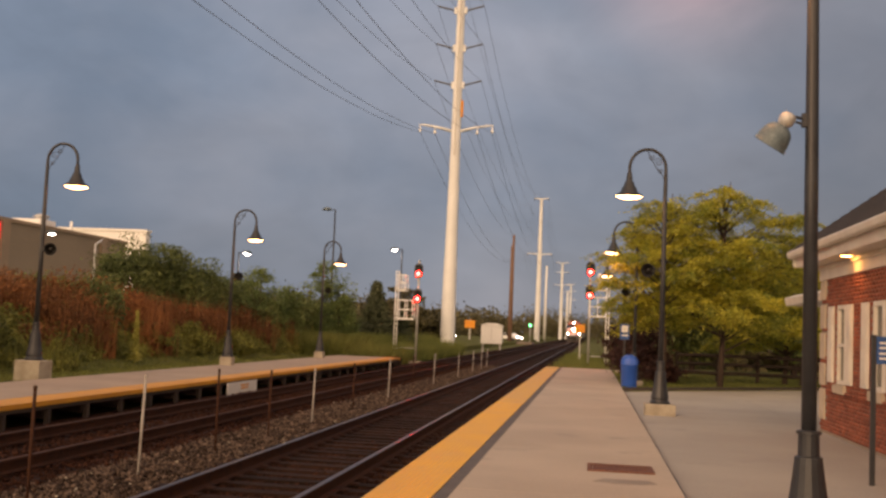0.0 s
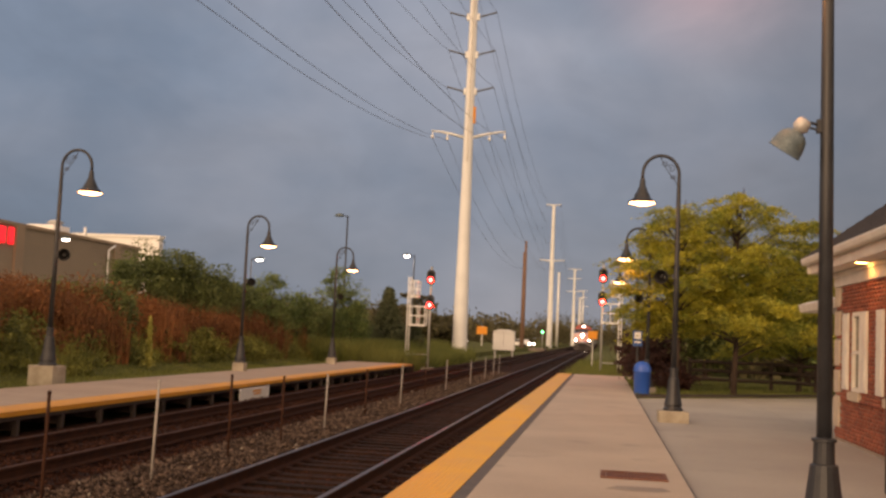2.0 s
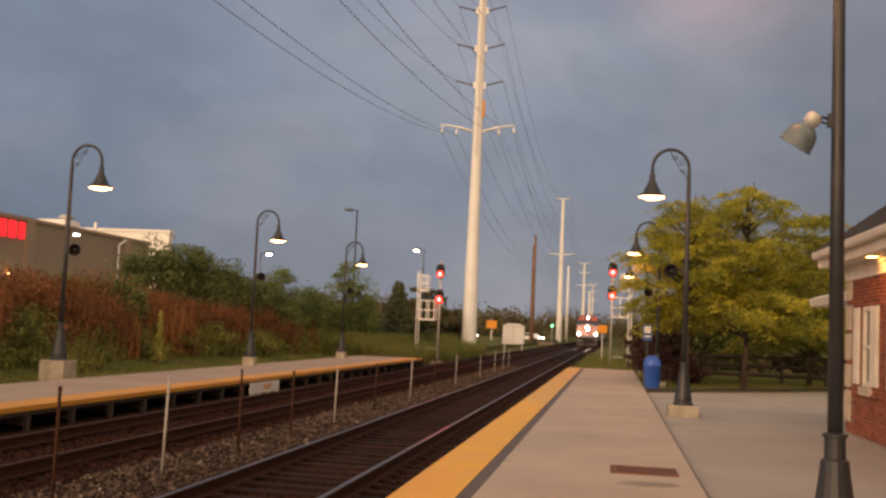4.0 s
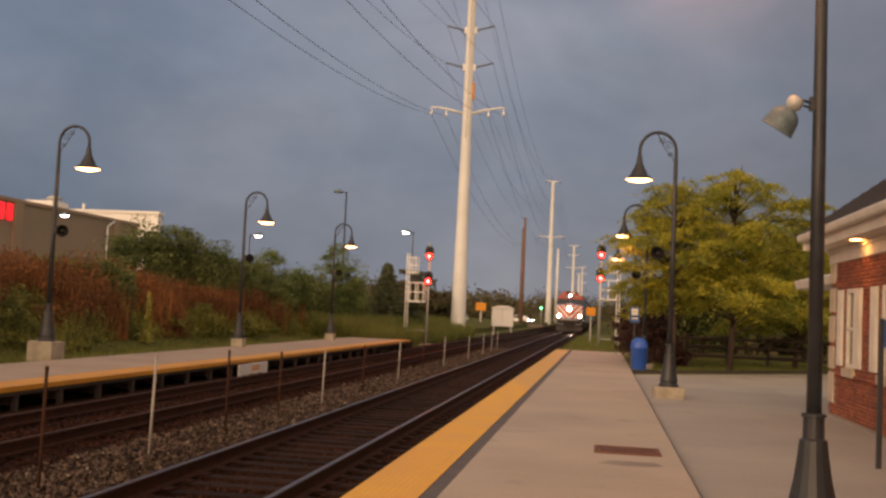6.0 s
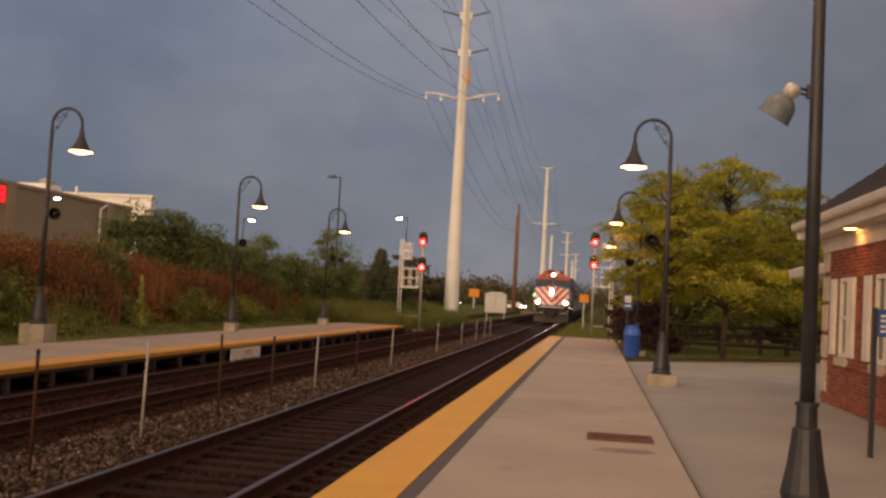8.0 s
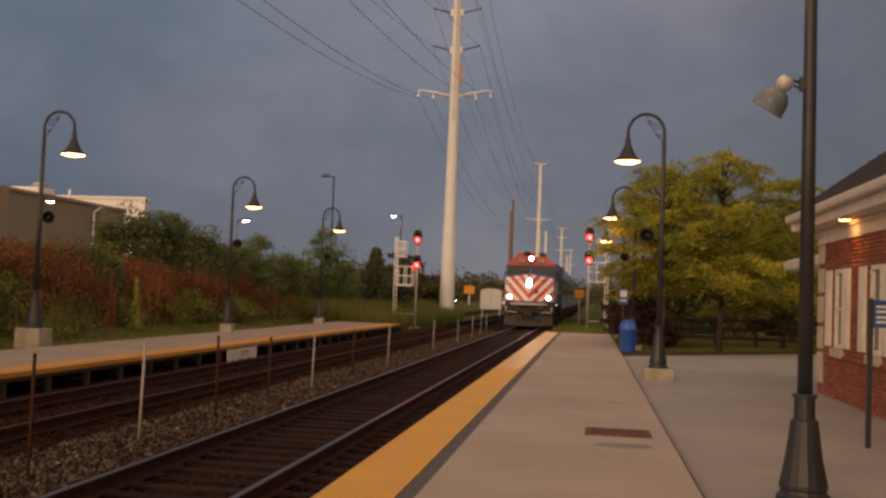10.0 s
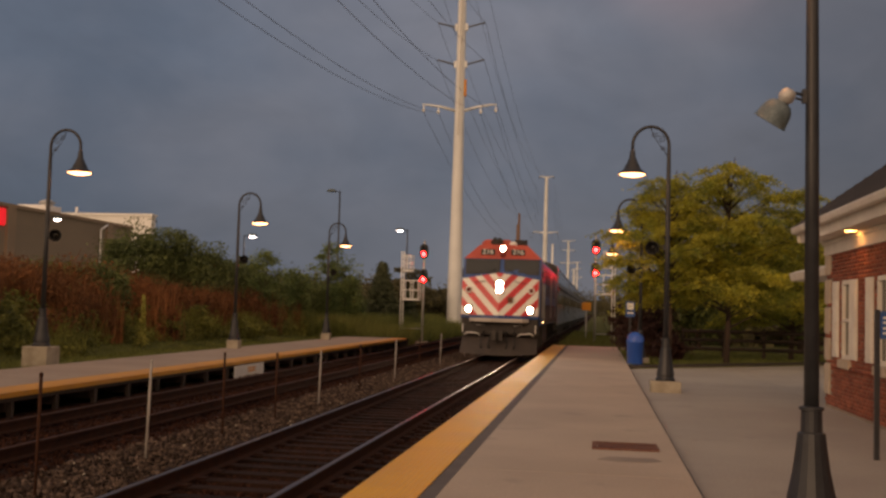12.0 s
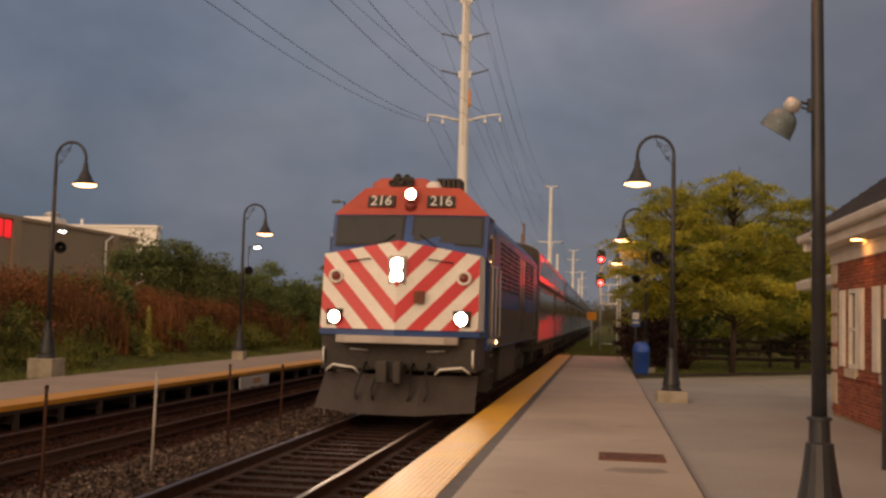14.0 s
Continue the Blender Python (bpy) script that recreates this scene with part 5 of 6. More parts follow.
def conifer(at, h, r, seed, label):
    rng = np.random.default_rng(seed)
    t = thing("conifer_tree", label, "tree", pose(*at))
    part("trunk", made(tube, [(0, 0, -0.2), (0, 0, h)], [0.12, 0.02], 8), BARK, t)
    pts = []
    for k in range(900):
        u = rng.uniform(0, 1) ** 0.8
        a = rng.uniform(0, 2 * np.pi)
        rad = r * (1 - u) * (0.75 + 0.3 * math.sin(9 * u * 6.28)) * rng.uniform(0.3, 1.0) ** 0.5
        c = np.array([math.cos(a) * rad, math.sin(a) * rad, 0.25 + u * (h - 0.25) - 0.2 * rad])
        pts.append(c + rng.normal(size=(14, 3)) * 0.13)
    v, f = leaves(np.concatenate(pts), 0.10, rng, 2.6)
    heap("needles", v, f, LEAF_SPRUCE, "dense dark needle sprays", "", "stuff", t)


conifer((-15.4, 75.0, bank(-15.4, 75)), 4.7, 2.2, 5, "dark green cone-shaped conifer behind the far platform")
conifer((-13.9, 77.5, bank(-13.9, 77.5)), 2.5, 1.2, 6, "small dark conifer beside a taller one")
for k, (x, y, top, r) in enumerate(((-17.5, 98.0, 5.2, 2.6), (-20.5, 104.0, 4.6, 2.8), (-16.0, 108.0, 3.4, 2.0))):
    tree("tree", "olive-brown broadleaf tree behind the signal", (x, y, -0.1), (0, 0, top * 0.52), (r, r, top * 0.48), LEAF_FAR, 120 + k, clumps=70, per=80, leaf=0.2, clump=1.0, trunk_r=0.14, limbs=8, category="tree")


def far_woods():
    rng = np.random.default_rng(77)
    pts = []
    for x0, x1, y0, y1, n, h in ((-150, -20, 230, 330, 330, 6.5), (-60, -22, 120, 180, 70, 4.0), (8, 90, 75, 140, 260, 6.0), (-30, 60, 420, 520, 160, 11.0), (4, 14, 66, 110, 40, 3.6), (-120, -55, 225, 300, 120, 8.5)):
        x, y = rng.uniform(x0, x1, n), rng.uniform(y0, y1, n)
        for a, b in zip(x, y):
            hh = h * rng.uniform(0.5, 1.15)
            p = rng.normal(size=(170, 3)) * np.array([hh * 0.3, hh * 0.3, hh * 0.24]) + np.array([a, b, hh * 0.5])
            p[:, 2] = np.abs(p[:, 2] + 0.2) - 0.2
            pts.append(p)
    v, f = leaves(np.concatenate(pts), 0.6, rng, 1.4)
    heap("far_woods", v, f, LEAF_FAR, "low dark line of distant trees along the horizon", "woods")


far_woods()


def weeds():
    rng = np.random.default_rng(9)
    n = 60000
    x, y = rng.uniform(-31, -15.0, n), rng.uniform(12, 76, n)
    dens = np.array([noise.noise(Vector((a * 0.35, b * 0.22, 2.0))) for a, b in zip(x, y)])
    kind = np.array([noise.noise(Vector((a * 0.5, b * 0.3, 9.0))) + 0.5 * noise.noise(Vector((a * 1.6, b * 1.1, 4.0))) for a, b in zip(x, y)])
    z = np.array([bank(a, b) for a, b in zip(x, y)])
    front = np.clip((-15.6 - x) / 2.0, 0, 1)                      # short at the mown strip, tall behind
    rough_edge = front + 0.25 * dens > 0.12
    red = rough_edge & (kind + 0.14 + rng.normal(0, 0.16, n) - np.clip((y - 50) / 10, 0, 1.2) > 0.02) & (front + 0.6 * kind > 0.42) & (x > -20.8 + 2.5 * dens)
    green = rough_edge & ~red
    P = np.stack([x, y, z], 1)
    # russet seed stalks: stem plus many small husks
    p = P[red]
    h = (1.75 + 0.9 * dens[red]) * (0.6 + 0.4 * front[red]) * rng.uniform(0.7, 1.15, len(p))
    vs, fs = stalks(p, 1.8, 0.02, rng, 0.10)
    per = 13
    up = rng.uniform(0.45, 1.0, (len(p), per))
    q = p[:, None] + np.stack([rng.normal(0, 0.09, (len(p), per)), rng.normal(0, 0.09, (len(p), per)), up * h[:, None]], 2)
    vs2, fs2 = stalks(p + rng.normal(0, 0.12, p.shape) * np.array([1, 1, 0]), 1.6, 0.030, rng, 0.07)
    vs3, fs3 = stalks(p + rng.normal(0, 0.2, p.shape) * np.array([1, 1, 0]), 1.75, 0.022, rng, 0.06)
    vs2, fs2 = np.concatenate([vs2, vs3]), np.concatenate([fs2, fs3 + len(vs2)])
    vs, fs = np.concatenate([vs, vs2]), np.concatenate([fs, fs2 + len(vs)])
    heap("russet_weed_stalks", vs, fs, WEED_RED, "tall russet-brown dock stalks on the bank", "weeds")
    v, f = leaves(q.reshape(-1, 3), 0.055, rng, 2.6)
    heap("russet_weed_heads", v, f, WEED_RED, "russet-brown seed heads of tall dock", "weeds")
    p = P[green]
    hg = (0.65 + 0.85 * np.clip(dens[green] + 0.4, 0, 1)) * (0.22 + 0.9 * front[green])
    per = 11
    q = p[:, None] + np.stack([rng.normal(0, 0.13, (len(p), per)), rng.normal(0, 0.13, (len(p), per)), rng.uniform(0.02, 1.0, (len(p), per)) * hg[:, None]], 2)
    v, f = leaves(q.reshape(-1, 3), 0.058, rng, 2.6)
    heap("green_weeds", v, f, WEED_GREEN, "mixed yellow-green weeds and grasses on the bank", "weeds")
    vs, fs = stalks(p, 0.95, 0.018, rng, 0.2)
    heap("tall_grass", vs, fs, WEED_GREEN, "tall loose grass blades among the weeds", "grass")
    # low bushes of weed before the stalks
    for k, (bx, by, bh, br, mat) in enumerate(((-17.0, 27.5, 1.15, 1.0, WEED_GREEN), (-16.7, 30.2, 0.95, 0.8, WEED_RED), (-16.9, 33.0, 1.0, 0.9, WEED_GREEN), (-17.1, 21.5, 1.0, 0.9, WEED_GREEN), (-16.8, 38.5, 1.0, 0.9, WEED_GREEN), (-16.4, 42.5, 1.1, 1.0, WEED_GREEN), (-16.6, 24.6, 0.8, 0.7, WEED_RED), (-16.0, 46.5, 0.9, 0.9, WEED_GREEN))):
        r2 = np.random.default_rng(300 + k)
        pts, _ = crown_points(r2, 30, 90, (bx, by, bank(bx, by) + bh * 0.45), (br, br * 1.2, bh * 0.55), 0.4, 0.8, 0.1)
        v, f = leaves(pts, 0.07, r2, 2.0)
        heap("weed_clump", v, f, mat, "bushy yellow-green weed clump" if mat is WEED_GREEN else "bushy russet weed clump", "weeds")
    # one pale mullein spike standing out of the weeds
    t = thing("mullein_plant", "tall pale yellow-green mullein spike among the weeds", "plant", pose(-15.6, 35.0, bank(-15.6, 35.0)))
    part("stem", made(tube, [(0, 0, -0.1), (0.03, 0, 0.8), (0.0, 0, 1.7)], [0.03, 0.025, 0.012], 6), MULLEIN, t)
    r3 = np.random.default_rng(4)
    u = r3.uniform(0, 1, 700)
    pts = np.stack([r3.normal(0, 1, 700) * (0.10 * (1 - u) ** 2 + 0.02), r3.normal(0, 1, 700) * (0.10 * (1 - u) ** 2 + 0.02), 0.1 + 1.7 * u], 1)
    v, f = leaves(pts, 0.055, r3, 2.2)
    heap("foliage", v, f, MULLEIN, "pale leaves up the stem", "", "stuff", t)
    # grass: mown strip, trackside tufts, the lawn and the rough patch past the platform
    for name, mat, cnt, x0, x1, y0, y1, zz, h, label in (
            ("mown_grass", BLADE, 26000, -16.2, -13.15, 12, 62, -0.12, 0.10, "short mown grass behind the far platform"),
            ("trackside_grass", BLADE, 34000, -16.5, -10.9, 55.5, 92, -0.6, 1.15, "tall rough grass beyond the far platform"),
            ("lawn_grass", BLADE, 26000, 1.05, 11.0, 33.0, 50, -0.03, 0.07, "short yellow-green lawn grass under the trees"),
            ("rough_grass", BLADE, 14000, -1.9, 4.0, 52.0, 92, -0.32, 0.42, "rough grass past the platform's end")):
        gx, gy = rng.uniform(x0, x1, cnt), y0 + (y1 - y0) * rng.uniform(0, 1, cnt) ** 1.3
        if name == "lawn_grass":
            keep = gy > 34.6 + (gx - 1.03) * 1.02
            gx, gy = gx[keep], gy[keep]
        gz = np.full(len(gx), zz)
        if name == "mown_grass":
            gz = np.array([bank(a, b) for a, b in zip(gx, gy)])
        if name == "trackside_grass":
            gz = np.array([bank(a, b) if a < -13.1 else -0.62 for a, b in zip(gx, gy)])
        vs, fs = stalks(np.stack([gx, gy, gz], 1), h, 0.014 if h < 0.2 else 0.02, rng, 0.4)
        heap(name, vs, fs, mat, label, "grass")
    bm = bmesh.new()
    prism(bm, [(1.05, 33.24), (9.0, 41.35), (9.0, 42.8), (1.05, 34.7)], "z", -0.2, -0.012)
    tagged(part("mulch_bed", bm, MULCH), "dark mulch strip along the plaza's edge", "mulch", kind="structure")


weeds()


def timber_fence():
    f = thing("timber_fence", "dark split-rail timber fence beside the lawn", "fence")
    pts = [(3.4, 43.0), (5.0, 43.3), (6.6, 43.7), (8.2, 43.2), (9.8, 42.8)]
    for x, y in pts:
        part("post", made(box, x - 0.07, y - 0.07, -0.2, x + 0.07, y + 0.07, 1.12), FENCE_WOOD, f, bevel=0.015)
    for (x0, y0), (x1, y1) in zip(pts, pts[1:]):
        for z in (0.32, 0.66, 1.0):
            part("rail", made(tube, [(x0, y0 - 0.09, z), ((x0 + x1) / 2, (y0 + y1) / 2 - 0.09, z + 0.015), (x1, y1 - 0.09, z - 0.01)], 0.075, 7), FENCE_WOOD, f)


timber_fence()

# ---- the train ----
LOCO_RED = material("locomotive_red", (0.50, 0.075, 0.045), 0.38, second=(0.40, 0.06, 0.04), scale=1.5, fine=30, bump=0.04)
LOCO_STRIPE = material("stripe_red", (0.66, 0.05, 0.06), 0.38, second=(0.56, 0.04, 0.05), scale=1.5, fine=30, bump=0.03)
LOCO_WHITE = material("locomotive_white", (0.84, 0.82, 0.78), 0.4, second=(0.74, 0.72, 0.68), scale=1.2, fine=25, bump=0.03)
LOCO_BLUE = material("locomotive_blue", (0.025, 0.080, 0.27), 0.35, second=(0.018, 0.058, 0.20), scale=1.5, fine=30, bump=0.04)
LOCO_GREY = material("underframe_grey", (0.058, 0.051, 0.047), 0.75, second=(0.032, 0.028, 0.026), scale=2, fine=25, bump=0.2)
PLOW_GREY = material("plow_grey", (0.062, 0.050, 0.045), 0.75, second=(0.042, 0.034, 0.031), scale=2, fine=25, bump=0.2)
ANTICLIMB = material("anticlimber_grey", (0.52, 0.48, 0.45), 0.6, second=(0.40, 0.36, 0.33), scale=2, fine=25, bump=0.1)
STEEL_CAR = material("stainless_steel", (0.36, 0.345, 0.335), 0.30, 1.0, second=(0.27, 0.255, 0.245), scale=0.5, fine=10, streak=(1, 0.3, 3), bump=0.02)
TAN_DOOR = material("cab_door_tan", (0.36, 0.27, 0.17), 0.6, second=(0.29, 0.21, 0.13), fine=30, bump=0.04)
WHEEL_STEEL = material("wheel_steel", (0.10, 0.085, 0.078), 0.6, 0.5, second=(0.06, 0.05, 0.045), fine=30)
HEADLAMP = material("headlight_glow", (1, 1, 1), 0.3, emit=(1.0, 0.84, 0.62), strength=480.0, bump=0)
DITCHLAMP = material("ditch_light_glow", (1, 1, 1), 0.3, emit=(1.0, 0.82, 0.58), strength=220.0, bump=0)
ROOFLAMP = material("roof_light_glow", (1, 1, 1), 0.3, emit=(1.0, 0.84, 0.62), strength=140.0, bump=0)
STEPLAMP = material("step_light_glow", (1, 0.8, 0.4), 0.3, emit=(1.0, 0.6, 0.25), strength=14.0, bump=0)
REDLAMP = material("marker_red", (0.22, 0.025, 0.02), 0.3, bump=0)


def clip(poly, a, b, c):
    """The part of a polygon of (s, z) where a * s + b * z <= c."""
    out = []
    for k in range(len(poly)):
        p, q = poly[k], poly[(k + 1) % len(poly)]
        dp, dq = a * p[0] + b * p[1] - c, a * q[0] + b * q[1] - c
        if dp <= 0:
            out.append(p)
        if (dp < 0 < dq) or (dq < 0 < dp):
            u = dp / (dp - dq)
            out.append((p[0] + u * (q[0] - p[0]), p[1] + u * (q[1] - p[1])))
    return out


HALF, NZ0, NZ1, NZC = 1.50, 1.62, 3.03, 3.28          # nose half width; foot, side top and middle top


def nose(x, z, out=0.0):
    """A point of the raked, swept-back nose front."""
    return (x, 0.24 * abs(x) + 0.14 * (z - NZ0) - 0.2 - out, z)


def nose_panel(bm, poly, side, out):
    a = [bm.verts.new(nose(side * s, z, out)) for s, z in poly]
    b = [bm.verts.new(nose(side * s, z, out - 0.02)) for s, z in poly]
    n = len(poly)
    bm.faces.new(a)
    bm.faces.new(b[::-1])
    for k in range(n):
        bm.faces.new((a[k], a[(k + 1) % n], b[(k + 1) % n], b[k]))


def lettering(text, size):
    cu = bpy.data.curves.new("lettering", "FONT")
    cu.body, cu.size, cu.extrude, cu.align_x, cu.align_y = text, size, 0.004, "CENTER", "CENTER"
    tmp = new("lettering", cu)
    me = bpy.data.meshes.new_from_object(tmp.evaluated_get(bpy.context.evaluated_depsgraph_get()))
    bpy.data.objects.remove(tmp)
    me.materials.clear()
    me.materials.append(PAPER)
    return me


def bogie(parent, y, axles, wheel_r=0.5, gap=2.7):
    n = len(axles)
    frame_part = bmesh.new()
    for s in (-1, 1):
        prism(frame_part, [(axles[0] - 0.7, 0.62), (axles[-1] + 0.7, 0.62), (axles[-1] + 0.5, 0.95), (axles[0] - 0.5, 0.95)], "x", s * 1.02 - 0.09, s * 1.02 + 0.09)
        for a in axles:
            box(frame_part, s * 1.13 - 0.1, a - 0.2, 0.3, s * 1.13 + 0.1, a + 0.2, 0.75)
        for k in range(6):
            ang = (axles[0] + axles[-1]) / 2 - 0.3 + 0.12 * k
            box(frame_part, s * 1.13 - 0.06, ang - 0.03, 0.35, s * 1.13 + 0.06, ang + 0.03, 0.68)
    box(frame_part, -1.0, (axles[0] + axles[-1]) / 2 - 0.3, 0.6, 1.0, (axles[0] + axles[-1]) / 2 + 0.3, 0.95)
    bog = part("bogie", frame_part, LOCO_GREY, parent, "grimy dark bogie frame")
    for a in axles:
        for s in (-1, 1):
            part("wheel", made(lathe, [(0.0, -0.07), (wheel_r - 0.08, -0.05), (wheel_r - 0.06, -0.07), (wheel_r, -0.06), (wheel_r, 0.05), (wheel_r + 0.03, 0.06), (wheel_r + 0.03, 0.08), (0.0, 0.08)], 20, pose(s * 0.75, a, wheel_r, 0, s * -90, 0)), WHEEL_STEEL, bog)


def locomotive():
    L = thing("locomotive", "passenger locomotive with red and white chevron nose, headlights lit", "locomotive")
    # body shell behind the cab
    prof = [(-1.55, 1.25), (1.55, 1.25), (1.55, 3.72), (1.30, 4.05), (0.92, 4.38), (-0.92, 4.38), (-1.30, 4.05), (-1.55, 3.72)]
    part("carbody", made(prism, prof, "y", 2.6, 16.9), LOCO_BLUE, L, "dark blue full-width carbody", bevel=0.03)
    part("side_band", made(box, 1.551, 3.2, 1.30, 1.562, 16.7, 2.1), LOCO_GREY, L, "grey lower side band")
    part("side_band", made(box, -1.562, 3.2, 1.30, -1.551, 16.7, 2.1), LOCO_GREY, L, "grey lower side band")
    # cab
    prof = [(-1.56, 1.25), (1.56, 1.25), (1.56, 3.62), (1.54, 3.88), (0.95, 4.40), (-0.95, 4.40), (-1.54, 3.88), (-1.56, 3.62)]
    part("cab", made(prism, [(a * 0.985, z - 0.03) for a, z in prof], "y", 1.47, 2.59), LOCO_BLUE, L, "blue cab sides", bevel=0.03)
    # nose block
    bm = bmesh.new()
    pts = [(-HALF, NZ0), (0, NZ0), (HALF, NZ0), (HALF, NZ1), (0, NZC), (-HALF, NZ1)]
    front = [bm.verts.new(nose(x, z)) for x, z in pts]
    back = [bm.verts.new((x, 1.2, z + (0.03 if z > 2 else 0))) for x, z in pts]
    bm.faces.new((front[0], front[1], front[4], front[5]))
    bm.faces.new((front[1], front[2], front[3], front[4]))
    for k in range(6):
        bm.faces.new((front[k], front[(k + 1) % 6], back[(k + 1) % 6], back[k]))
    bm.faces.new(back[::-1])
    nose_part = part("nose", bm, LOCO_WHITE, L, "white painted nose")
    # chevron stripes, point down
    slope, z0, thick, pitch = 1.06, 1.74, 0.335, 0.665
    for side in (-1, 1):
        region = [(0.0, NZ0), (HALF, NZ0), (HALF, NZ1), (0.0, NZC)]
        for k in range(-3, 3):
            a = z0 + pitch * k
            poly = clip(clip(region, slope, -1, -a), -slope, 1, a + thick)
            if len(poly) > 2:
                bm = bmesh.new()
                nose_panel(bm, poly, side, 0.006)
                part("stripe", bm, LOCO_STRIPE, nose_part, "red chevron stripe")
    # windscreen band
    bm = bmesh.new()
    w0, w1 = 1.55, 1.55
    f = [(-w0, 0.95, 3.02), (0, 0.77, 3.14), (w0, 0.95, 3.02), (w1, 1.21, 3.87), (0, 1.11, 3.87), (-w1, 1.21, 3.87)]
    front = [bm.verts.new(p) for p in f]
    back = [bm.verts.new((p[0], 1.46, p[2])) for p in f]
    bm.faces.new((front[0], front[1], front[4], front[5]))
    bm.faces.new((front[1], front[2], front[3], front[4]))
    for k in range(6):
        bm.faces.new((front[k], front[(k + 1) % 6], back[(k + 1) % 6], back[k]))
    band = part("windscreen_band", bm, LOCO_BLUE, L, "blue windscreen surround")

    def screen(s, u0, u1, v0, v1, mat, name, out, parent, label, bev=0.0):
        def at(u, v):
            foot = Vector((s * w0 * u, 0.79 + 0.16 * u - out, 3.12 - 0.10 * u))
            head = Vector((s * w1 * u, 1.11 + 0.10 * u - out, 3.87))
            return foot.lerp(head, v)
        bm = bmesh.new()
        a = [bm.verts.new(at(u, v)) for u, v in ((u0, v0), (u1, v0), (u1, v1), (u0, v1))]
        b = [bm.verts.new(at(u, v) + Vector((0, 0.03, 0))) for u, v in ((u0, v0), (u1, v0), (u1, v1), (u0, v1))]
        bm.faces.new(a)
        bm.faces.new(b[::-1])
        for k in range(4):
            bm.faces.new((a[k], a[(k + 1) % 4], b[(k + 1) % 4], b[k]))
        return part(name, bm, mat, parent, label, bev)
    for s in (-1, 1):
        screen(s, 0.05, 0.95, 0.24, 0.97, SIGNAL_BLACK, "gasket", 0.02, band, "black rubber gasket")
        screen(s, 0.08, 0.92, 0.30, 0.92, GLASS_DARK, "windscreen", 0.032, band, "dark windscreen pane")
        bm = bmesh.new()
        tube(bm, [(s * 0.75, 0.84, 3.10), (s * 0.45, 0.86, 3.32), (s * 0.25, 0.90, 3.46)], 0.012, 5)
        part("wiper", bm, SIGNAL_BLACK, band)
    # red brow with number boards and the roof headlight
    bm = bmesh.new()
    f = [(-1.555, 1.19, 3.87), (0, 1.09, 3.87), (1.555, 1.19, 3.87), (0.96, 1.37, 4.43), (0, 1.31, 4.45), (-0.96, 1.37, 4.43)]
    front = [bm.verts.new(p) for p in f]
    back = [bm.verts.new((p[0], 2.6, p[2])) for p in f]
    bm.faces.new((front[0], front[1], front[4], front[5]))
    bm.faces.new((front[1], front[2], front[3], front[4]))
    for k in range(6):
        bm.faces.new((front[k], front[(k + 1) % 6], back[(k + 1) % 6], back[k]))
    bm.faces.new(back[::-1])
    brow = part("brow", bm, LOCO_RED, L, "red painted cab brow")
    num = lettering("216", 0.30)
    for s in (-1, 1):
        tilt = pose(s * 0.60, 1.20, 4.14, 70, 0, s * 6)
        board = part("number_board", made(box, -0.28, -0.12, -0.02, 0.28, 0.12, 0.016, tilt), SIGNAL_BLACK, brow, "dark number board")
        ob = new("numerals", num)
        ob.parent = board
        ob.matrix_basis = tilt @ pose(0, 0, 0.022)
        tagged(ob, "white numerals")
    mm = pose(0, 1.15, 4.28, 90)
    hs = part("headlight_housing", made(lathe, [(0.135, -0.25), (0.135, 0.12), (0.112, 0.125), (0.098, 0.0)], 20, mm), LOCO_RED, brow, "round headlight housing")
    part("headlight", made(lathe, [(0, 0.012), (0.06, 0.008), (0.098, -0.005)], 18, mm), ROOFLAMP, hs, "lit roof headlight")
    mm = pose(0, 1.11, 4.04, 90)
    part("lower_lamp", made(lathe, [(0, 0.03), (0.09, 0.02), (0.12, -0.02), (0.12, -0.1)], 16, mm), REDLAMP, brow, "unlit dark red lamp")
    # nose headlight, class lights, ditch lights
    mm = Matrix.Translation(nose(0, 2.72, 0.03)) @ pose(0, 0, 0, 90)
    hs = part("headlight_housing", made(box, -0.17, -0.27, -0.15, 0.17, 0.27, -0.02, mm), ANTICLIMB, nose_part, "twin headlight housing", bevel=0.02)
    for dz in (-0.115, 0.115):
        part("headlight_rim", made(lathe, [(0.122, -0.03), (0.122, 0.10), (0.115, 0.105), (0.112, 0.0)], 18, mm @ pose(0, dz, 0)), ANTICLIMB, hs, "deep round lamp rim")
        part("headlight", made(lathe, [(0, 0.0), (0.07, -0.004), (0.112, -0.014)], 16, mm @ pose(0, dz, 0)), HEADLAMP, hs, "glaring white headlight")
    part("latch_plate", made(box, 0.34, -0.14, 2.12, 0.52, 0.1, 2.34), RUSTY, nose_part, "small dark hatch")
    for s in (-1, 1):
        mm = Matrix.Translation(nose(s * 1.22, 2.60, 0.0)) @ pose(0, 0, 0, 90)
        cl = part("class_light", made(lathe, [(0.14, -0.05), (0.14, 0.07), (0.10, 0.09), (0.09, 0.05), (0, 0.045)], 18, mm), LOCO_WHITE, nose_part, "round marker light housing")
        part("class_lens", made(lathe, [(0, 0.075), (0.05, 0.07), (0.085, 0.052)], 14, mm), REDLAMP, cl, "unlit red marker lens")
        mm = Matrix.Translation(nose(s * 1.20, 1.84, 0.0)) @ pose(0, 0, 0, 90)
        dl = part("ditch_light_housing", made(box, -0.17, -0.15, -0.1, 0.17, 0.15, 0.03, mm), LOCO_GREY, nose_part, "square ditch light housing", bevel=0.02)
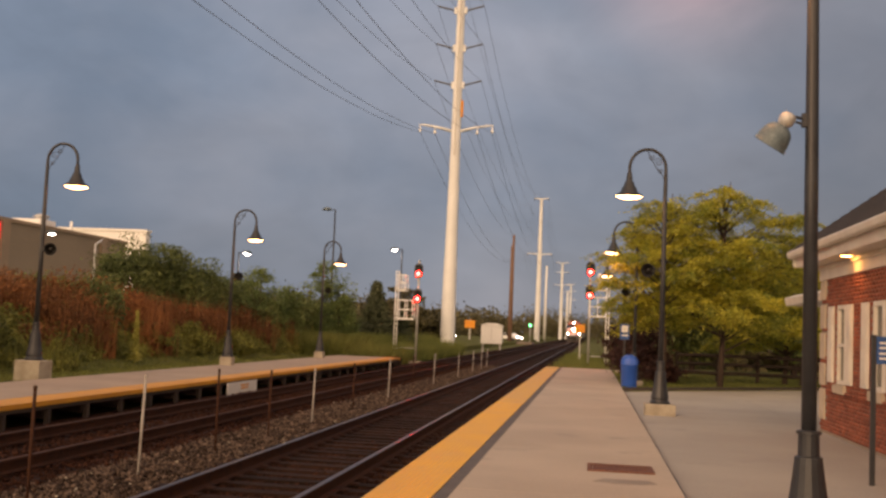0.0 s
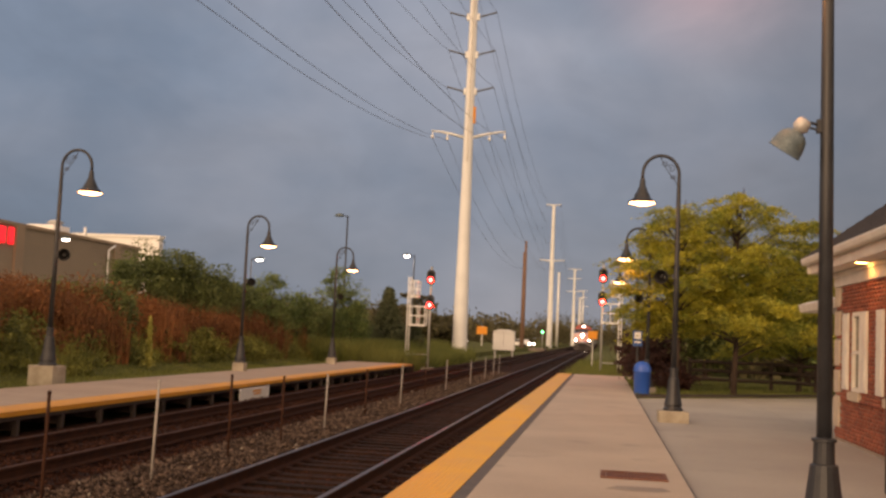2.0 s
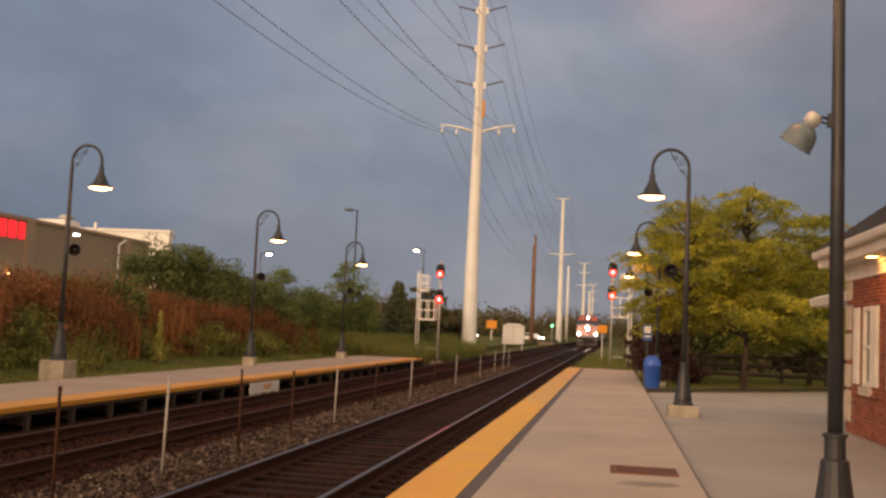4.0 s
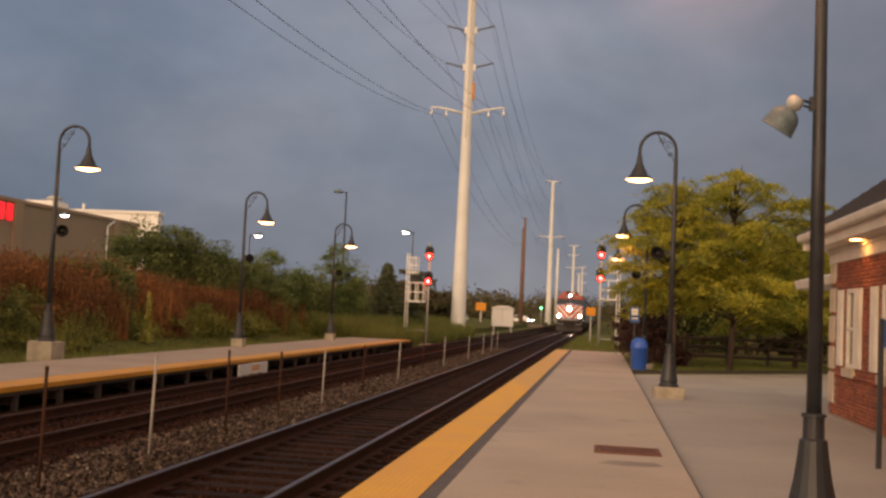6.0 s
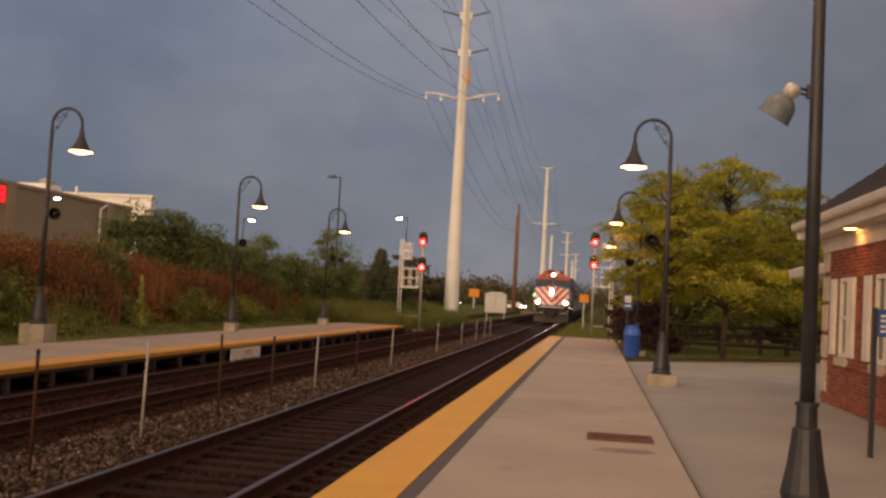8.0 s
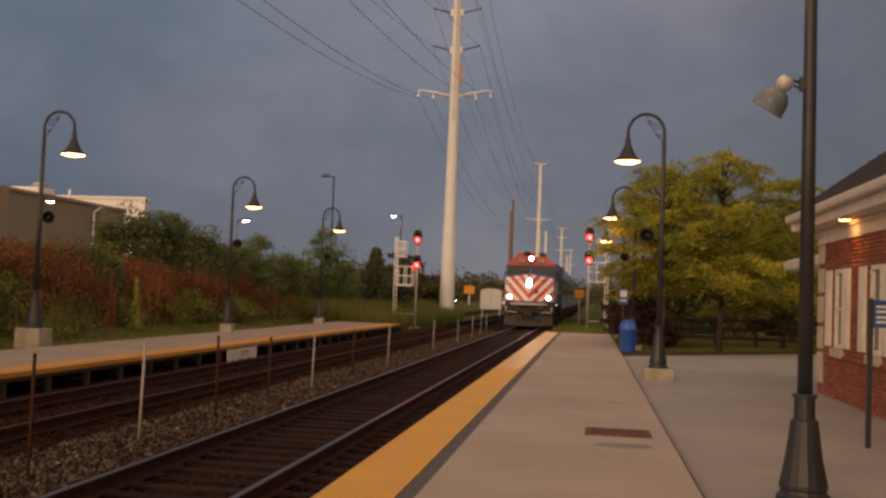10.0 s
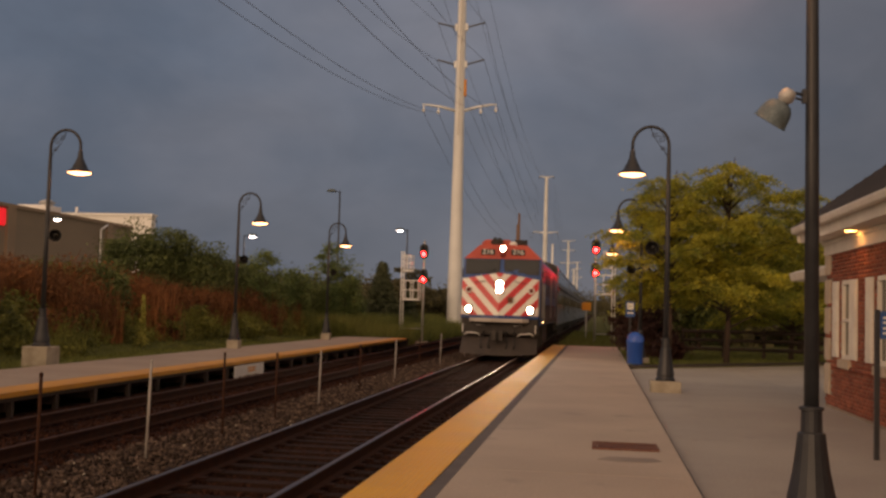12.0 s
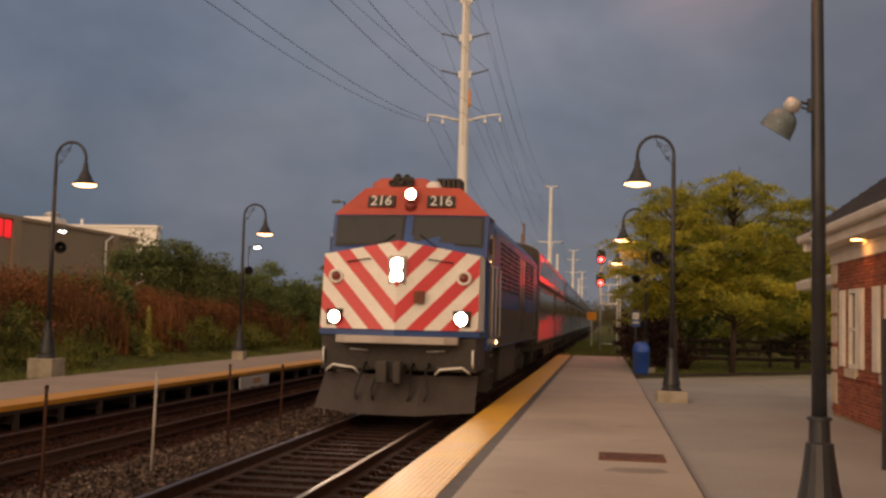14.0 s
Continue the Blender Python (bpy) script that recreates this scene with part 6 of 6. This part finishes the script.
        part("ditch_light_rim", made(lathe, [(0.13, 0.0), (0.13, 0.15), (0.117, 0.155), (0.113, 0.04)], 18, mm), LOCO_GREY, dl, "deep round lamp rim")
        part("ditch_light", made(lathe, [(0, 0.05), (0.07, 0.046), (0.113, 0.036)], 16, mm), DITCHLAMP, dl, "glaring white ditch light")
        bm = bmesh.new()
        tube(bm, [nose(s * 0.55, 2.93, 0.0), nose(s * 0.56, 2.94, 0.06), nose(s * 1.0, 2.88, 0.06), nose(s * 1.01, 2.87, 0.0)], 0.013, 6)
        part("grab_iron", bm, SIGNAL_BLACK, nose_part)
        tube_bm = made(tube, [(s * 1.54, 1.25, 3.0), (s * 1.60, 1.25, 3.35), (s * 1.60, 1.25, 3.5)], 0.014, 6)
        part("mirror_arm", tube_bm, ALU, L)
        part("mirror", made(box, s * 1.60 - 0.03, 1.22, 3.12, s * 1.60 + 0.03, 1.28, 3.42), LOCO_GREY, L)
    # blue sill, anticlimber, pilot, plow
    bm = bmesh.new()
    prism(bm, [(-1.53, 0.22), (0, -0.17), (1.53, 0.22), (1.53, 2.6), (-1.53, 2.6)], "z", 1.50, 1.615)
    part("sill", bm, LOCO_BLUE, L, "blue sill under the nose", bevel=0.01)
    bm = bmesh.new()
    prism(bm, [(-1.15, -0.02), (-0.93, -0.24), (0.93, -0.24), (1.15, -0.02), (1.15, 0.5), (-1.15, 0.5)], "z", 1.36, 1.50)
    part("anticlimber", bm, ANTICLIMB, L, "pale grey anticlimber bar", bevel=0.02)
    part("end_frame", made(box, -1.48, 0.22, 0.85, 1.48, 2.6, 1.50), LOCO_GREY, L, "dark end frame", bevel=0.03)
    bm = bmesh.new()
    outline = [(-1.50, 0.45), (-0.5, -0.05), (0.5, -0.05), (1.50, 0.45)]
    a = [bm.verts.new((x, y - 0.55, 0.07 + 0.05 * abs(x))) for x, y in outline]
    b = [bm.verts.new((x * 0.98, y + 0.12, 0.78)) for x, y in outline]
    c = [bm.verts.new((x * 0.98, y + 0.16, 0.78)) for x, y in outline]
    d = [bm.verts.new((x, y - 0.50, 0.07 + 0.05 * abs(x))) for x, y in outline]
    for k in range(3):
        bm.faces.new((a[k], a[k + 1], b[k + 1], b[k]))
        bm.faces.new((d[k], c[k], c[k + 1], d[k + 1]))
        bm.faces.new((b[k], b[k + 1], c[k + 1], c[k]))
        bm.faces.new((a[k], d[k], d[k + 1], a[k + 1]))
    bm.faces.new((a[0], b[0], c[0], d[0]))
    bm.faces.new((a[3], d[3], c[3], b[3]))
    part("plow", bm, PLOW_GREY, L, "grimy grey snow plow")
    bm = bmesh.new()
    box(bm, -0.16, -0.55, 0.72, 0.16, 0.3, 1.0)
    box(bm, -0.22, -0.72, 0.66, -0.02, -0.48, 1.06)
    box(bm, 0.08, -0.68, 0.66, 0.22, -0.48, 1.06)
    part("coupler", bm, LOCO_GREY, L, "grimy knuckle coupler", bevel=0.03)
    for s in (-1, 1):
        for x0, x1 in ((0.30, 0.5), (0.6, 0.72)):
            part("air_hose", made(tube, [(s * x0, 0.24, 1.0), (s * x0, -0.12, 0.85), (s * (x0 + 0.08), -0.35, 0.5), (s * (x0 + 0.02), -0.42, 0.35)], 0.025, 7), SIGNAL_BLACK, L)
        part("step_grab", made(tube, [(s * 0.72, 0.14, 0.80), (s * 0.82, 0.08, 0.90), (s * 1.22, 0.16, 0.94), (s * 1.36, 0.23, 0.84)], 0.022, 6), WHITE_METAL, L, "white pilot grab bar")
        part("step_grab", made(tube, [(s * 1.42, 0.23, 0.95), (s * 1.42, 0.15, 1.0), (s * 1.42, 0.15, 1.22), (s * 1.42, 0.23, 1.26)], 0.022, 6), WHITE_METAL, L, "white pilot grab bar")
        part("uncoupling_lever", made(tube, [(s * 0.55, 0.14, 1.22), (s * 0.9, 0.14, 1.24)], 0.016, 6), ALU, L)
        # cab side: door, window, tall handrails, steps
        x = s * 1.538
        part("cab_door", made(box, min(x, x + s * 0.02), 1.75, 1.55, max(x, x + s * 0.02), 2.4, 3.55), TAN_DOOR, L, "tan cab door")
        part("cab_window", made(box, min(x, x + s * 0.024), 1.50, 2.9, max(x, x + s * 0.024), 1.72, 3.5), GLASS_DARK, L, "cab side window")
        for y in (1.70, 2.46, 3.3):
            part("handrail", made(tube, [(s * 1.52, y, 1.45), (s * 1.60, y, 1.5), (s * 1.60, y, 2.9), (s * 1.52, y, 2.95)], 0.018, 6), ALU, L, "pale vertical handrail")
        bm = bmesh.new()
        for z in (0.45, 0.78, 1.1):
            box(bm, s * 1.42 - 0.14, 1.75, z, s * 1.42 + 0.14, 2.45, z + 0.04)
        box(bm, s * 1.42 - 0.14, 1.72, 0.4, s * 1.42 + 0.14, 1.75, 1.3)
        box(bm, s * 1.42 - 0.14, 2.45, 0.4, s * 1.42 + 0.14, 2.48, 1.3)
        part("cab_steps", bm, LOCO_GREY, L)
        part("step_light", made(lathe, [(0, 0.02), (0.03, 0.015), (0.04, 0)], 10, pose(s * 1.57, 2.9, 1.38, 0, s * 90, 0)), STEPLAMP, L, "small amber step light")
        for y0 in (3.8, 5.6, 7.4, 11.2, 13.2):
            bm = bmesh.new()
            for k in range(10):
                box(bm, min(s * 1.552, s * 1.575), y0, 2.5 + 0.11 * k, max(s * 1.552, s * 1.575), y0 + 1.4, 2.55 + 0.11 * k)
            part("grille", bm, LOCO_GREY, L, "louvred side grille")
        for y0 in (9.2, 10.1, 14.8):
            part("side_hatch", made(box, min(s * 1.551, s * 1.566), y0, 1.5, max(s * 1.551, s * 1.566), y0 + 0.7, 3.5), STEEL_CAR, L, "metal access hatch", bevel=0.01)
    # roof gear
    part("horn_box", made(prism, [(-0.92, 4.40), (0.30, 4.40), (0.30, 4.60), (0.18, 4.68), (-0.74, 4.68), (-0.92, 4.58)], "y", 1.75, 2.6), LOCO_RED, L, "red roof hump", bevel=0.04)
    for k, (x, y, z) in enumerate(((-0.48, 1.62, 4.56), (-0.30, 1.54, 4.60), (-0.12, 1.60, 4.57), (-0.38, 1.72, 4.70), (-0.20, 1.74, 4.69))):
        part("air_horn", made(lathe, [(0.025, -0.45), (0.03, -0.2), (0.055, -0.05), (0.075, 0.0), (0.055, -0.01), (0.0, -0.06)], 12, pose(x, y, z, 90)), LOCO_GREY, L, "sooty air horn")
    part("horn_mount", made(box, -0.48, 1.66, 4.40, -0.06, 1.80, 4.70), LOCO_GREY, L, bevel=0.02)
    bm = bmesh.new()
    for k in range(5):
        box(bm, 0.42 + 0.1 * k, 1.75, 4.39, 0.49 + 0.1 * k, 2.4, 4.68)
    box(bm, 0.40, 1.70, 4.39, 0.92, 2.45, 4.46)
    part("roof_vent", bm, LOCO_GREY, L, "dark finned roof vent")
    part("antenna_dome", made(lathe, [(0.16, 4.39), (0.16, 4.52), (0.10, 4.60), (0, 4.62)], 16, pose(0.36, 1.75, 0)), LOCO_WHITE, L, "white antenna dome")
    part("radiator_hatch", made(box, -0.75, 3.2, 4.38, 0.75, 6.2, 4.62), LOCO_RED, L, bevel=0.05)
    for y in (7.4, 9.0, 13.4, 15.0):
        part("roof_fan", made(lathe, [(0.62, 4.38), (0.62, 4.58), (0.5, 4.62), (0, 4.63)], 20, pose(0, y, 0)), LOCO_GREY, L)
    part("fuel_tank", made(prism, [(-1.3, 0.35), (-1.1, 0.25), (1.1, 0.25), (1.3, 0.35), (1.35, 1.2), (-1.35, 1.2)], "y", 6.3, 10.8), LOCO_GREY, L, bevel=0.04)
    bogie(L, 3, (2.6, 5.35), 0.51)
    bogie(L, 12, (12.2, 14.95), 0.51)
    return L


def coach():
    C = thing("passenger_coach", "bilevel stainless steel passenger coach with two window rows", "train coach", group="passenger coaches")
    n = 12
    roof = [(1.56 * math.cos(a), 4.2 + 0.42 * math.sin(a)) for a in (math.pi * k / n for k in range(n + 1))]
    part("body", made(prism, [(-1.56, 1.05), (1.56, 1.05)] + roof, "y", 0.35, 25.6), STEEL_CAR, C, "stainless steel body")
    for s in (-1, 1):
        for k in range(9):
            z = 1.12 + 0.105 * k
            part("flute", made(prism, [(s * 1.561, z), (s * 1.585, z + 0.02), (s * 1.585, z + 0.06), (s * 1.561, z + 0.08)], "y", 0.4, 25.5), STEEL_CAR, C)
        for row, z in enumerate((2.25, 3.45)):
            for k in range(15):
                y0 = 1.3 + 1.55 * k
                if row == 0 and k == 7:
                    continue
                part("window", made(box, min(s * 1.562, s * 1.57), y0, z, max(s * 1.562, s * 1.57), y0 + 1.15, z + 0.62), GLASS_DARK, C, "dark window")
        part("door", made(box, min(s * 1.562, s * 1.575), 12.2, 1.1, max(s * 1.562, s * 1.575), 13.7, 3.2), LOCO_GREY, C, "grey double door")
        part("letter_band", made(box, min(s * 1.562, s * 1.567), 0.5, 3.05, max(s * 1.562, s * 1.567), 25.4, 3.25), LOCO_GREY, C, "dark grey side band")
    part("end_wall", made(prism, [(-1.55, 1.05), (1.55, 1.05)] + [(x * 0.995, z - 0.01) for x, z in roof], "y", 0.32, 0.345), LOCO_GREY, C, "dark grey panel over the coach's end")
    part("diaphragm", made(box, -0.6, 0.0, 1.1, 0.6, 0.315, 3.6), SIGNAL_BLACK, C)
    part("underframe", made(box, -1.4, 0.4, 0.75, 1.4, 25.5, 1.05), LOCO_GREY, C)
    for y in (8.0, 10.6, 14.8):
        part("equipment_box", made(box, -1.35, y, 0.35, 1.35, y + 1.8, 0.75), LOCO_GREY, C, bevel=0.03)
    bogie(C, 0, (2.3, 4.8), 0.45)
    bogie(C, 0, (21.0, 23.5), 0.45)
    return C


LOCO = locomotive()
COACHES = [coach()]
for k in range(5):
    COACHES.append(copy_thing(COACHES[0], pose(0, 0, 0)))


def nose_y(t):
    """Where the nose is: a steady braking run towards the platform."""
    return 0.369 * t * t - 20.43 * t + 234.03 - 0.98


def motions():
    times = [0.5 * k for k in range(29)]
    walk(LOCO, [(t, pose(NEAR, nose_y(t), RAIL_Z)) for t in times])
    for k, c in enumerate(COACHES):
        walk(c, [(t, pose(NEAR, nose_y(t) + 17.3 + 25.95 * k, RAIL_Z)) for t in times])


motions()
